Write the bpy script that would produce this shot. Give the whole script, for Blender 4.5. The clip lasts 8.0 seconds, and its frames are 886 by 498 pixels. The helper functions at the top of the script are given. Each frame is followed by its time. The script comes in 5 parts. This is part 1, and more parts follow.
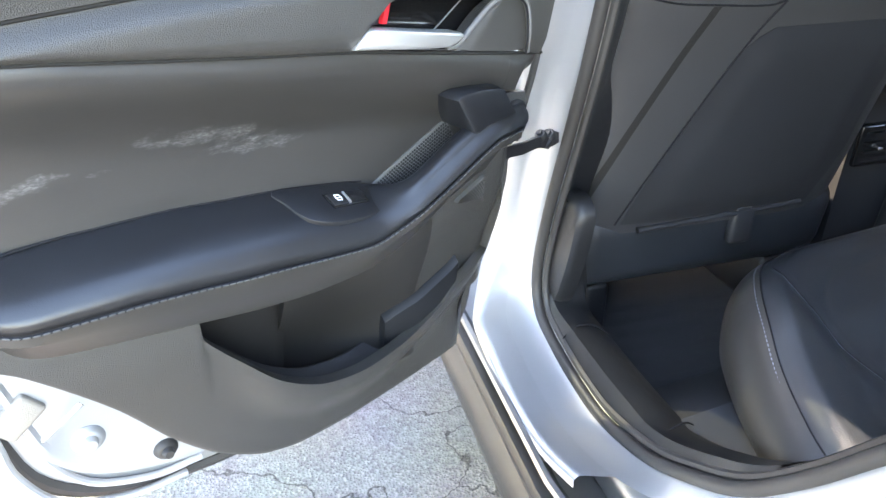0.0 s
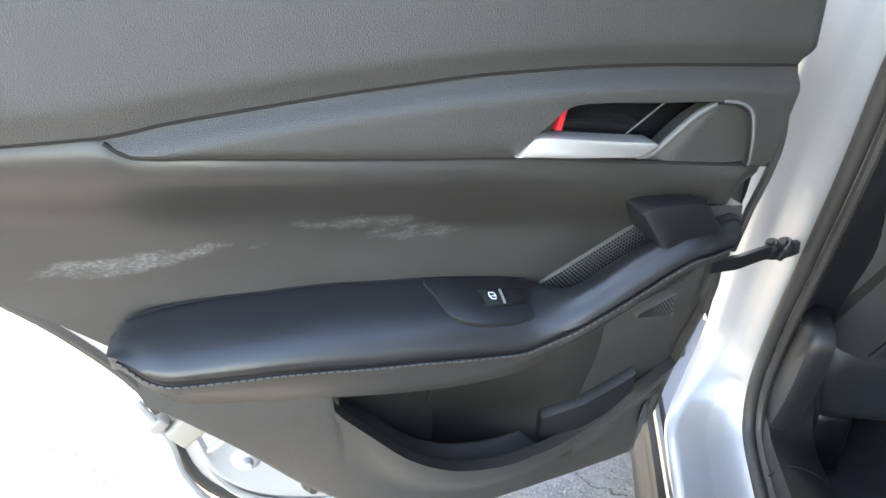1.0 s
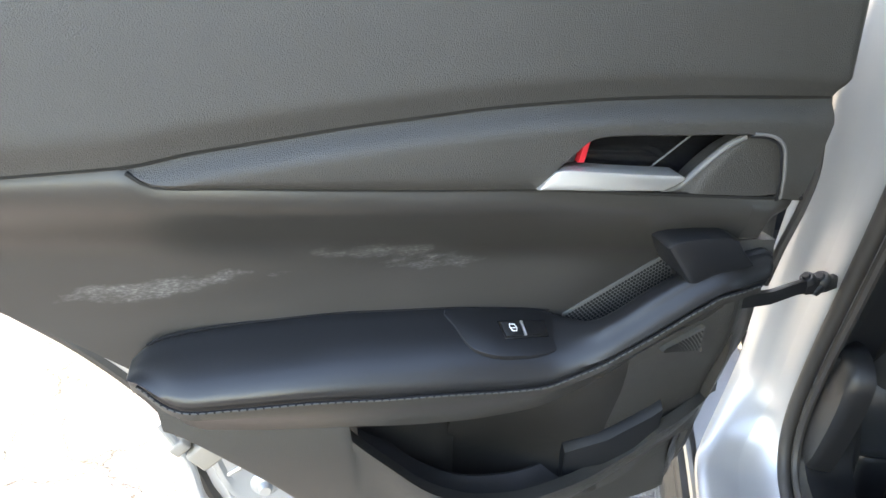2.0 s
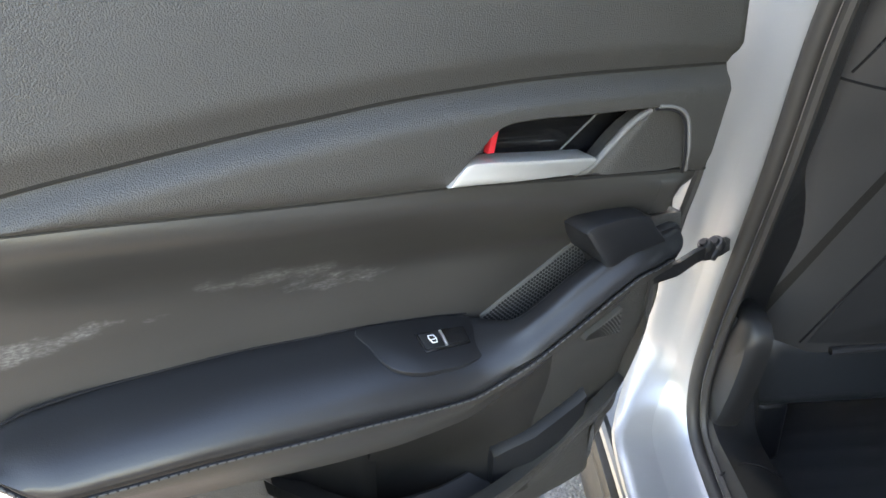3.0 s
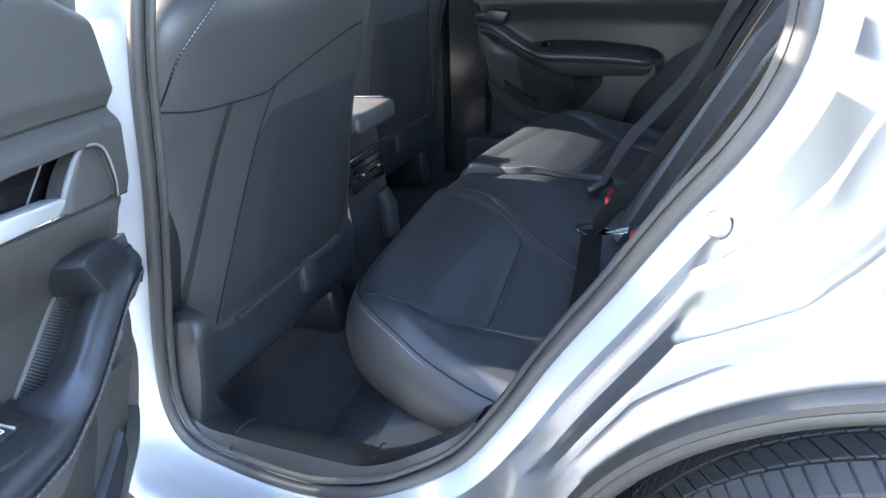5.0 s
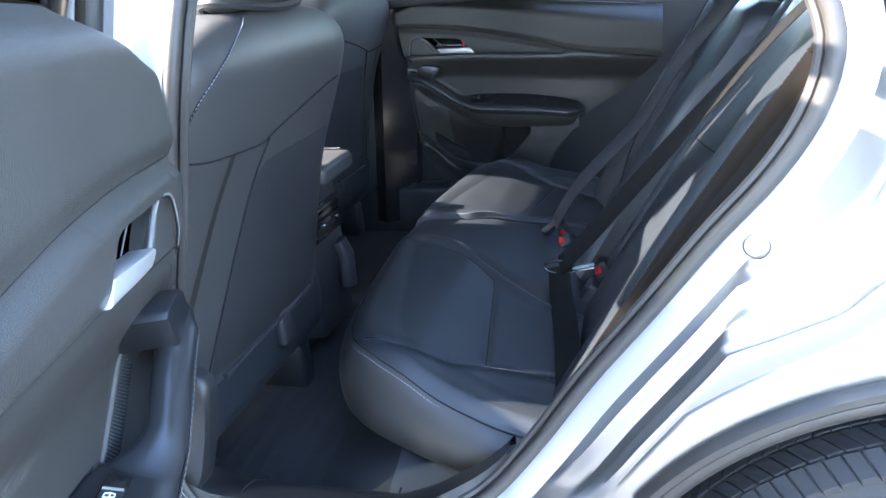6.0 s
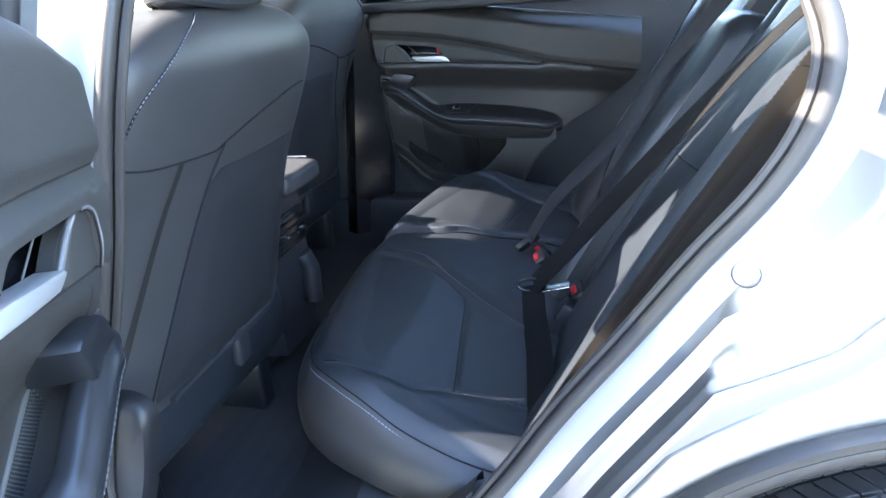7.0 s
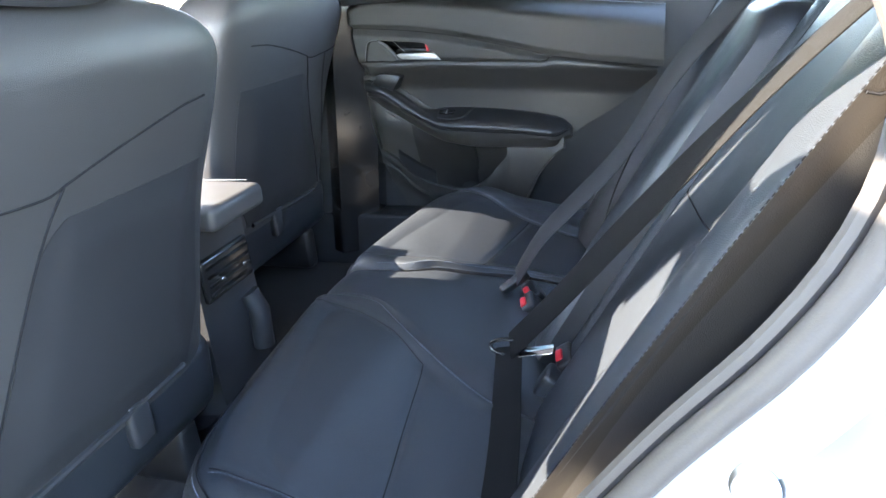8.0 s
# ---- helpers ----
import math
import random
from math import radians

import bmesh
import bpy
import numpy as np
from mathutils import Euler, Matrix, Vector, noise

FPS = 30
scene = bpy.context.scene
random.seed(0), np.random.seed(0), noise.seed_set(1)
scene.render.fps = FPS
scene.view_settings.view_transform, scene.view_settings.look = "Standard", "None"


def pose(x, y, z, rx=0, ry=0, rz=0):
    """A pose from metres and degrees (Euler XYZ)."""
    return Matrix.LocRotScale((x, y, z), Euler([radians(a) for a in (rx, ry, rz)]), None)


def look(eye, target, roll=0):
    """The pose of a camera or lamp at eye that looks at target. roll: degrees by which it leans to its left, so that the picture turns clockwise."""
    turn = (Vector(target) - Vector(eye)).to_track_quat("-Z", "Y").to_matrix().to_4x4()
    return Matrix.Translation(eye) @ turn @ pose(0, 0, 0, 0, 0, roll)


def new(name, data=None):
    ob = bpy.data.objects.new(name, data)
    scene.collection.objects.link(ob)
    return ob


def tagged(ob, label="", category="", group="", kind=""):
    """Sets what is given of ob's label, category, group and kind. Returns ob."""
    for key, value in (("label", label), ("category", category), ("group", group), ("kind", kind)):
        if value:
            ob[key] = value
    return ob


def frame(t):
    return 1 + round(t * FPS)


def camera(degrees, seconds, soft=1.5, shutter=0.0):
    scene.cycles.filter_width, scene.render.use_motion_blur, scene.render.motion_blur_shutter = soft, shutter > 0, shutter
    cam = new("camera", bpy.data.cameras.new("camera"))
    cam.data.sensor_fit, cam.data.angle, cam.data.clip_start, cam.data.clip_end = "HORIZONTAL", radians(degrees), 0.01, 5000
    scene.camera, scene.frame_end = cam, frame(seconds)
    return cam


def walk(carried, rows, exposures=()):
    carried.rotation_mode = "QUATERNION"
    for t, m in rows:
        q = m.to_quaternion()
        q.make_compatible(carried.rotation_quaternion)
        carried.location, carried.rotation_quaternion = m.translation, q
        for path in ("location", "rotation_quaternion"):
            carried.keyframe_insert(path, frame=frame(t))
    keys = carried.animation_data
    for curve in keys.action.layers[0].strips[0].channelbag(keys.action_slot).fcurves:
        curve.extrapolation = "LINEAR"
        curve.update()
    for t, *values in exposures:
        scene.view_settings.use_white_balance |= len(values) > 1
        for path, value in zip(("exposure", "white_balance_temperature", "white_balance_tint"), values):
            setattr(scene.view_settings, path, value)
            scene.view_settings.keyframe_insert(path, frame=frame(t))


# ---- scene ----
cam = camera(66.6, 8.0, soft=1.5)
PATH = [
    (0, (0.136, -0.261, 1.029), (-1.553, 0.186, 0.056), -0.9),
    (0.5, (0.086, -0.202, 1.064), (-1.666, -0.19, 0.099), -1.5),
    (1, (0.058, -0.155, 1.082), (-1.682, -0.473, 0.15), -2.1),
    (1.2, (0.051, -0.15, 1.085), (-1.703, -0.524, 0.199), -2.3),
    (2.5, (0.041, -0.144, 1.088), (-1.698, -0.578, 0.201), -2.7),
    (3, (-0.006, -0.179, 1.075), (-1.783, -0.231, 0.159), -4.2),
    (3.5, (-0.052, -0.228, 1.057), (-1.687, 0.37, 0.072), -5.4),
    (4, (0.002, -0.261, 1.045), (-1.391, 0.776, 0.052), -5.1),
    (4.5, (0.083, -0.34, 1.044), (-1.026, 1.022, 0.087), -7.4),
    (4.7, (0.086, -0.368, 1.053), (-0.919, 1.099, 0.137), -7.8),
    (5.8, (-0.078, -0.505, 1.09), (-0.669, 1.243, 0.317), -5.7),
    (6, (-0.092, -0.509, 1.088), (-0.649, 1.257, 0.333), -5.9),
    (6.5, (-0.114, -0.508, 1.087), (-0.626, 1.282, 0.357), -4.6),
    (7, (-0.097, -0.441, 1.073), (-0.587, 1.354, 0.339), -4.2),
    (7.5, (-0.043, -0.267, 1.056), (-0.641, 1.49, 0.31), -4.0),
    (8, (-0.029, -0.124, 1.057), (-0.639, 1.625, 0.302), -5.4),
]
EXPOSURES = [(0.0, 4.6, 8000, 15), (1.2, 4.05, 8500, 14), (2.5, 3.85, 8700, 14), (3.0, 3.86, 8800, 15), (3.5, 4.75, 8600, 16), (4.0, 5.05, 7600, 15), (4.5, 4.78, 6900, 14), (6.0, 4.57, 6200, 13), (6.5, 4.62, 6100, 13), (7.0, 4.62, 6200, 13), (7.5, 4.8, 6400, 13), (8.0, 5.3, 6800, 12)]
walk(cam, [(t, look(eye, target, roll)) for t, eye, target, roll in PATH], EXPOSURES)

# ---- light ----
SUN_AZ, SUN_EL = 208.0, 34.0        # degrees: direction towards the sun, anticlockwise from +x, and its height
world = bpy.data.worlds.new("sky")
scene.world = world
world.use_nodes = True
wn = world.node_tree.nodes
sky = wn.new("ShaderNodeTexSky")
sky.sky_type, sky.sun_disc = "NISHITA", False
sky.sun_elevation, sky.sun_rotation = radians(SUN_EL), radians(90 - SUN_AZ)
sky.air_density, sky.dust_density, sky.ozone_density = 1.0, 0.6, 1.2
wn["Background"].inputs["Strength"].default_value = 0.15
world.node_tree.links.new(sky.outputs["Color"], wn["Background"].inputs["Color"])
sun_data = bpy.data.lights.new("sun", "SUN")
sun_data.energy, sun_data.angle, sun_data.color = 2.5, radians(0.5), (1.0, 0.92, 0.78)
sun = new("sun", sun_data)
sun.matrix_world = look((0, 0, 0), (-math.cos(radians(SUN_EL)) * math.cos(radians(SUN_AZ)), -math.cos(radians(SUN_EL)) * math.sin(radians(SUN_AZ)), -math.sin(radians(SUN_EL))))


# ---- materials ----
def material(name, colour, rough, metal=0.0, grain=0.0, grain_size=900.0, vary=0.15, vary_size=9.0, coat=0.0, spec=0.5, bump2=0.0, bump2_size=60.0, tint=None, rough_vary=0.1, cells=False):
    m = bpy.data.materials.new(name)
    m.use_nodes = True
    nt, n = m.node_tree, m.node_tree.nodes
    b = n["Principled BSDF"]
    link = nt.links.new
    b.inputs["Metallic"].default_value = metal
    b.inputs["Coat Weight"].default_value = coat
    b.inputs["Coat Roughness"].default_value = 0.06
    b.inputs["Specular IOR Level"].default_value = spec
    co = n.new("ShaderNodeTexCoord")
    big = n.new("ShaderNodeTexNoise")
    big.inputs["Scale"].default_value, big.inputs["Detail"].default_value = vary_size, 6
    link(co.outputs["Object"], big.inputs["Vector"])
    mix = n.new("ShaderNodeMix")
    mix.data_type = "RGBA"
    tint = tint or tuple(min(1, c * (1 + 1.6 * vary)) for c in colour)
    mix.inputs["A"].default_value = (*[c * (1 - vary) for c in colour], 1)
    mix.inputs["B"].default_value = (*tint, 1)
    link(big.outputs["Fac"], mix.inputs["Factor"])
    link(mix.outputs["Result"], b.inputs["Base Color"])
    mr = n.new("ShaderNodeMapRange")
    mr.inputs["To Min"].default_value, mr.inputs["To Max"].default_value = max(0.02, rough - rough_vary), min(1, rough + rough_vary)
    link(big.outputs["Fac"], mr.inputs["Value"])
    link(mr.outputs["Result"], b.inputs["Roughness"])
    last = None
    if grain:
        if cells:
            warp = n.new("ShaderNodeTexNoise")
            warp.inputs["Scale"].default_value = grain_size * 0.6
            link(co.outputs["Object"], warp.inputs["Vector"])
            add = n.new("ShaderNodeVectorMath")
            add.operation = "MULTIPLY_ADD"
            add.inputs[1].default_value = (0.9 / grain_size,) * 3
            link(warp.outputs["Color"], add.inputs[0])
            link(co.outputs["Object"], add.inputs[2])
            g = n.new("ShaderNodeTexVoronoi")
            g.feature = "SMOOTH_F1"
            g.inputs["Smoothness"].default_value = 0.35
            g.inputs["Scale"].default_value = grain_size
            out = g.outputs["Distance"]
        else:
            g = n.new("ShaderNodeTexNoise")
            g.inputs["Scale"].default_value, g.inputs["Detail"].default_value = grain_size, 3
            out = g.outputs["Fac"]
        link(add.outputs["Vector"] if cells else co.outputs["Object"], g.inputs["Vector"])
        bp = n.new("ShaderNodeBump")
        bp.invert = cells
        bp.inputs["Strength"].default_value, bp.inputs["Distance"].default_value = grain, 0.001
        link(out, bp.inputs["Height"])
        last = bp
    if bump2:
        g2 = n.new("ShaderNodeTexNoise")
        g2.inputs["Scale"].default_value = bump2_size
        link(co.outputs["Object"], g2.inputs["Vector"])
        bp2 = n.new("ShaderNodeBump")
        bp2.inputs["Strength"].default_value, bp2.inputs["Distance"].default_value = bump2, 0.004
        link(g2.outputs["Fac"], bp2.inputs["Height"])
        if last:
            link(last.outputs["Normal"], bp2.inputs["Normal"])
        last = bp2
    if last:
        link(last.outputs["Normal"], b.inputs["Normal"])
    return m


PAD = material("grained_soft_vinyl", (0.039, 0.0378, 0.0356), 0.38, grain=0.5, grain_size=1150, cells=True, vary=0.12, spec=0.5)
ARM = material("armrest_vinyl", (0.010, 0.0108, 0.0130), 0.36, spec=0.6, grain=0.15, grain_size=900, vary=0.12)
CARD = material("moulded_plastic", (0.042, 0.0405, 0.038), 0.38, spec=0.5, grain=0.5, grain_size=1200, cells=True, vary=0.08)
# CARD's plastic darkened for shade inside the map pocket; also colours the seat's strip
SHADE_AND_STRIP = material("pocket_shade_and_strip", (0.018, 0.0172, 0.0165), 0.5, grain=0.4, grain_size=950, cells=True, vary=0.1, spec=0.3)
NIGHT = material("deep_black_plastic", (0.014, 0.0145, 0.016), 0.42, grain=0.3, grain_size=1500, vary=0.15)
GLOSS = material("black_gloss_plastic", (0.012, 0.012, 0.013), 0.16, vary=0.2)
DARK = material("black_plastic", (0.022, 0.023, 0.026), 0.45, grain=0.3, grain_size=1500, vary=0.15)
SATIN = material("satin_silver", (0.60, 0.60, 0.59), 0.42, metal=0.75, vary=0.05, grain=0.05, grain_size=2500)
CHROME = material("chrome", (0.75, 0.75, 0.76), 0.08, metal=1.0, vary=0.02, rough_vary=0.03)
SEAM = material("matt_black_seam", (0.016, 0.016, 0.018), 0.9, vary=0.1, spec=0.1)
RED = material("red_plastic", (0.55, 0.02, 0.03), 0.35, vary=0.1)
WHITE = material("white_print", (0.8, 0.8, 0.8), 0.5, vary=0.03)
THREAD = material("grey_thread", (0.062, 0.062, 0.062), 0.7, vary=0.25)
PALE = material("pale_stitch", (0.17, 0.19, 0.23), 0.7, vary=0.2)
PAINT = material("silver_paint", (0.295, 0.301, 0.307), 0.36, metal=0.97, vary=0.02, rough_vary=0.015, coat=1.0, grain=0.02, grain_size=4000)
PRIMER = material("painted_jamb", (0.44, 0.446, 0.452), 0.36, metal=0.5, vary=0.03, rough_vary=0.015, coat=0.6)
RUBBER = material("seal_rubber", (0.036, 0.033, 0.031), 0.5, grain=0.2, grain_size=700, vary=0.2)
CLAD = material("cladding_plastic", (0.020, 0.018, 0.016), 0.42, grain=0.35, grain_size=900, vary=0.15)
LEATHER = material("seat_leatherette", (0.018, 0.021, 0.026), 0.38, grain=0.35, grain_size=900, cells=True, vary=0.14, bump2=0.10, bump2_size=18, spec=0.58)
CUSHION_SIDE = material("cushion_side_vinyl", (0.030, 0.0285, 0.028), 0.40, grain=0.25, grain_size=900, cells=True, vary=0.12, bump2=0.06, bump2_size=14, spec=0.55)
LEATHER2 = material("seat_side_vinyl", (0.042, 0.042, 0.044), 0.40, grain=0.25, grain_size=900, cells=True, vary=0.12, bump2=0.06, bump2_size=14, spec=0.6)
CARPET = material("carpet", (0.025, 0.026, 0.029), 0.95, grain=0.9, grain_size=1400, vary=0.25, vary_size=40)
RISER = material("seat_base_carpet", (0.038, 0.040, 0.044), 0.85, grain=0.7, grain_size=1200, vary=0.2, vary_size=30)
FLANK = material("brown_flank_vinyl", (0.022, 0.019, 0.017), 0.55, grain=0.25, grain_size=900, cells=True, vary=0.12, spec=0.35)
TRIM = material("grey_side_trim", (0.27, 0.245, 0.215), 0.6, grain=0.5, grain_size=900, vary=0.1)
WEB = material("belt_webbing", (0.007, 0.0068, 0.0068), 0.8, spec=0.12, grain=0.6, grain_size=500, vary=0.15)
TYRE = material("tyre_rubber", (0.014, 0.014, 0.0145), 0.75, grain=0.4, grain_size=500, vary=0.3, vary_size=30)
WEB_GREY = material("grey_belt_webbing", (0.011, 0.012, 0.015), 0.7, spec=0.2, grain=0.6, grain_size=500, vary=0.15)
HEAD = material("headliner", (0.62, 0.61, 0.58), 0.9, grain=0.3, grain_size=700, vary=0.05)


def glass_material(name, tint):
    """Thin tinted pane: lets tinted light straight through, with a clear reflection."""
    m = bpy.data.materials.new(name)
    m.use_nodes = True
    n, link = m.node_tree.nodes, m.node_tree.links.new
    n.remove(n["Principled BSDF"])
    clear, shine, mix, fres = n.new("ShaderNodeBsdfTransparent"), n.new("ShaderNodeBsdfGlossy"), n.new("ShaderNodeMixShader"), n.new("ShaderNodeFresnel")
    clear.inputs["Color"].default_value = (*tint, 1)
    shine.inputs["Roughness"].default_value = 0.02
    fres.inputs["IOR"].default_value = 1.45
    link(fres.outputs["Fac"], mix.inputs["Fac"])
    link(clear.outputs["BSDF"], mix.inputs[1])
    link(shine.outputs["BSDF"], mix.inputs[2])
    link(mix.outputs["Shader"], n["Material Output"].inputs["Surface"])
    return m


def smeared(name, colour, rough, spots):
    """Smooth vinyl with dried, streaky smears; spots: middle, direction along, half length, half height."""
    m = material(name, colour, rough, grain=0.12, grain_size=900, vary=0.14, bump2=0.05, bump2_size=14, spec=0.5)
    nt, n = m.node_tree, m.node_tree.nodes
    link = nt.links.new
    b = n["Principled BSDF"]
    base = b.inputs["Base Color"].links[0].from_socket

    def math_node(op, a, c=None):
        k = n.new("ShaderNodeMath")
        k.operation = op
        for i, v in enumerate((a, c)):
            if v is None:
                continue
            if isinstance(v, (int, float)):
                k.inputs[i].default_value = v
            else:
                link(v, k.inputs[i])
        return k.outputs[0]
    co = n.new("ShaderNodeTexCoord")
    stretch = n.new("ShaderNodeMapping")
    stretch.inputs["Scale"].default_value = (1, 1, 2.6)
    link(co.outputs["Object"], stretch.inputs["Vector"])
    coarse = n.new("ShaderNodeTexNoise")
    coarse.inputs["Scale"].default_value, coarse.inputs["Detail"].default_value = 34, 5
    fine = n.new("ShaderNodeTexNoise")
    fine.inputs["Scale"].default_value, fine.inputs["Detail"].default_value = 260, 4
    for k in (coarse, fine):
        link(stretch.outputs["Vector"], k.inputs["Vector"])
    total = None
    for mid, along, a, h in spots:
        off = n.new("ShaderNodeVectorMath")
        off.operation = "SUBTRACT"
        link(co.outputs["Object"], off.inputs[0])
        off.inputs[1].default_value = mid
        across = Vector(along).cross(Vector((along[1], -along[0], 0)).normalized()).normalized()
        d = 0
        for axis, size in ((along, a), (across, h)):
            dot = n.new("ShaderNodeVectorMath")
            dot.operation = "DOT_PRODUCT"
            link(off.outputs[0], dot.inputs[0])
            dot.inputs[1].default_value = [c / size for c in axis]
            sq = math_node("POWER", math_node("ABSOLUTE", dot.outputs["Value"]), 2.0)
            d = math_node("ADD", sq, d) if not isinstance(d, int) else sq
        s = math_node("SUBTRACT", 1.0, d)
        s = math_node("ADD", s, math_node("MULTIPLY", math_node("SUBTRACT", coarse.outputs["Fac"], 0.56), 5.0))
        s = math_node("MINIMUM", math_node("MAXIMUM", s, 0.0), math_node("MAXIMUM", math_node("SUBTRACT", 1.6, d), 0.0))
        total = s if total is None else math_node("MAXIMUM", total, s)
    speck = math_node("MULTIPLY", math_node("MINIMUM", total, 1.0), math_node("MAXIMUM", math_node("MULTIPLY", math_node("SUBTRACT", fine.outputs["Fac"], 0.43), 4.0), 0.0))
    film = math_node("MULTIPLY", math_node("MINIMUM", total, 1.0), 0.16)
    fac = math_node("MINIMUM", math_node("ADD", film, math_node("MULTIPLY", speck, 0.45)), 0.75)
    mix = n.new("ShaderNodeMix")
    mix.data_type = "RGBA"
    link(fac, mix.inputs["Factor"])
    link(base, mix.inputs["A"])
    mix.inputs["B"].default_value = (0.20, 0.20, 0.196, 1)
    link(mix.outputs["Result"], b.inputs["Base Color"])
    return m


SMOOTH = smeared("smooth_vinyl", (0.033, 0.031, 0.029), 0.36, [((-0.450, -0.302, 0.833), (0.39, -0.875, 0.25), 0.085, 0.015), ((-0.366, -0.485, 0.828), (0.405, -0.91, -0.05), 0.095, 0.011)])
PRIVACY = glass_material("tinted_glass", (0.26, 0.28, 0.265))


def asphalt():
    m = bpy.data.materials.new("asphalt")
    m.use_nodes = True
    nt, n = m.node_tree, m.node_tree.nodes
    link = nt.links.new
    b = n["Principled BSDF"]
    b.inputs["Roughness"].default_value = 0.85
    co = n.new("ShaderNodeTexCoord")
    fine = n.new("ShaderNodeTexVoronoi")
    fine.inputs["Scale"].default_value = 160
    mid = n.new("ShaderNodeTexNoise")
    mid.inputs["Scale"].default_value, mid.inputs["Detail"].default_value = 3.0, 8
    for t in (fine, mid):
        link(co.outputs["Object"], t.inputs["Vector"])
    ramp = n.new("ShaderNodeValToRGB")
    ramp.color_ramp.elements[0].color, ramp.color_ramp.elements[1].color = (0.10, 0.10, 0.10, 1), (0.24, 0.235, 0.23, 1)
    link(fine.outputs["Color"], ramp.inputs["Fac"])
    mix = n.new("ShaderNodeMix")
    mix.data_type, mix.blend_type = "RGBA", "MULTIPLY"
    mix.inputs["Factor"].default_value = 0.45
    link(ramp.outputs["Color"], mix.inputs["A"])
    link(mid.outputs["Color"], mix.inputs["B"])
    link(ramp.outputs["Color"], mix.inputs["A"])
    # thin branching cracks
    bend = n.new("ShaderNodeTexNoise")
    bend.inputs["Scale"].default_value, bend.inputs["Detail"].default_value = 4.0, 6
    link(co.outputs["Object"], bend.inputs["Vector"])
    shift = n.new("ShaderNodeVectorMath")
    shift.operation = "MULTIPLY_ADD"
    shift.inputs[1].default_value = (0.45, 0.45, 0.0)
    link(bend.outputs["Color"], shift.inputs[0])
    link(co.outputs["Object"], shift.inputs[2])
    cell = n.new("ShaderNodeTexVoronoi")
    cell.feature = "DISTANCE_TO_EDGE"
    cell.inputs["Scale"].default_value = 2.2
    link(shift.outputs["Vector"], cell.inputs["Vector"])
    line = n.new("ShaderNodeMapRange")
    line.inputs["From Min"].default_value, line.inputs["From Max"].default_value = 0.002, 0.008
    line.inputs["To Min"].default_value = 0.25
    link(cell.outputs["Distance"], line.inputs["Value"])
    dark = n.new("ShaderNodeMix")
    dark.data_type, dark.blend_type = "RGBA", "MULTIPLY"
    dark.inputs["Factor"].default_value = 1.0
    link(mix.outputs["Result"], dark.inputs["A"])
    link(line.outputs["Result"], dark.inputs["B"])
    link(dark.outputs["Result"], b.inputs["Base Color"])
    bp = n.new("ShaderNodeBump")
    bp.inputs["Strength"].default_value, bp.inputs["Distance"].default_value = 0.8, 0.004
    link(fine.outputs["Distance"], bp.inputs["Height"])
    link(bp.outputs["Normal"], b.inputs["Normal"])
    return m


ASPHALT = asphalt()


# ---- mesh helpers ----
def thing(name, label, category, group="", kind="", at=(0, 0, 0)):
    ob = new(name)
    ob.location = at
    ob.empty_display_size = 0.05
    return tagged(ob, label, category, group, kind)


def part(name, geo, mat, parent=None, label="", kind="", smooth=True, auto=40):
    """Links (verts, faces) as one mesh object under a thing or a part."""
    verts, faces = geo
    me = bpy.data.meshes.new(name)
    me.from_pydata([tuple(v) for v in verts], [], [tuple(f) for f in faces])
    bm = bmesh.new()
    bm.from_mesh(me)
    bmesh.ops.remove_doubles(bm, verts=bm.verts, dist=1e-6)
    bmesh.ops.recalc_face_normals(bm, faces=bm.faces)
    sharp = radians(auto)
    for f in bm.faces:
        f.smooth = smooth
    for e in bm.edges:
        if len(e.link_faces) == 2 and e.calc_face_angle(0) > sharp:
            e.smooth = False
    bm.to_mesh(me)
    bm.free()
    me.materials.append(mat)
    ob = new(name, me)
    if parent:
        ob.parent = parent
        base = parent.location if not parent.parent else parent.location + parent.parent.location
        if parent.data is None:
            ob.location = -Vector(base)
    return tagged(ob, label, "", "", kind)


def join(*geos):
    verts, faces = [], []
    for v, f in geos:
        k = len(verts)
        verts += list(v)
        faces += [tuple(i + k for i in q) for q in f]
    return verts, faces


def smoothstep(a, b, x):
    t = min(1, max(0, (x - a) / (b - a)))
    return t * t * (3 - 2 * t)


def crv(pts):
    """A smooth function through (s, value) pairs, values being numbers or tuples (Catmull-Rom with limited overshoot)."""
    pts = sorted(pts, key=lambda p: p[0])
    xs = [p[0] for p in pts]
    ys = np.array([np.atleast_1d(np.array(p[1], float)) for p in pts])
    scalar = not isinstance(pts[0][1], (tuple, list))
    d = np.diff(ys, axis=0) / np.diff(xs)[:, None]
    m = np.zeros_like(ys)
    m[0], m[-1] = d[0], d[-1]
    for i in range(1, len(xs) - 1):
        m[i] = np.where(d[i - 1] * d[i] > 0, 2 * d[i - 1] * d[i] / (d[i - 1] + d[i] + 1e-12), 0)

    def f(s):
        if s <= xs[0]:
            r = ys[0]
        elif s >= xs[-1]:
            r = ys[-1]
        else:
            i = int(np.searchsorted(xs, s, side="right")) - 1
            h = xs[i + 1] - xs[i]
            t = (s - xs[i]) / h
            r = (2 * t**3 - 3 * t**2 + 1) * ys[i] + (t**3 - 2 * t**2 + t) * h * m[i] + (-2 * t**3 + 3 * t**2) * ys[i + 1] + (t**3 - t**2) * h * m[i + 1]
        return float(r[0]) if scalar else tuple(float(v) for v in r)
    return f


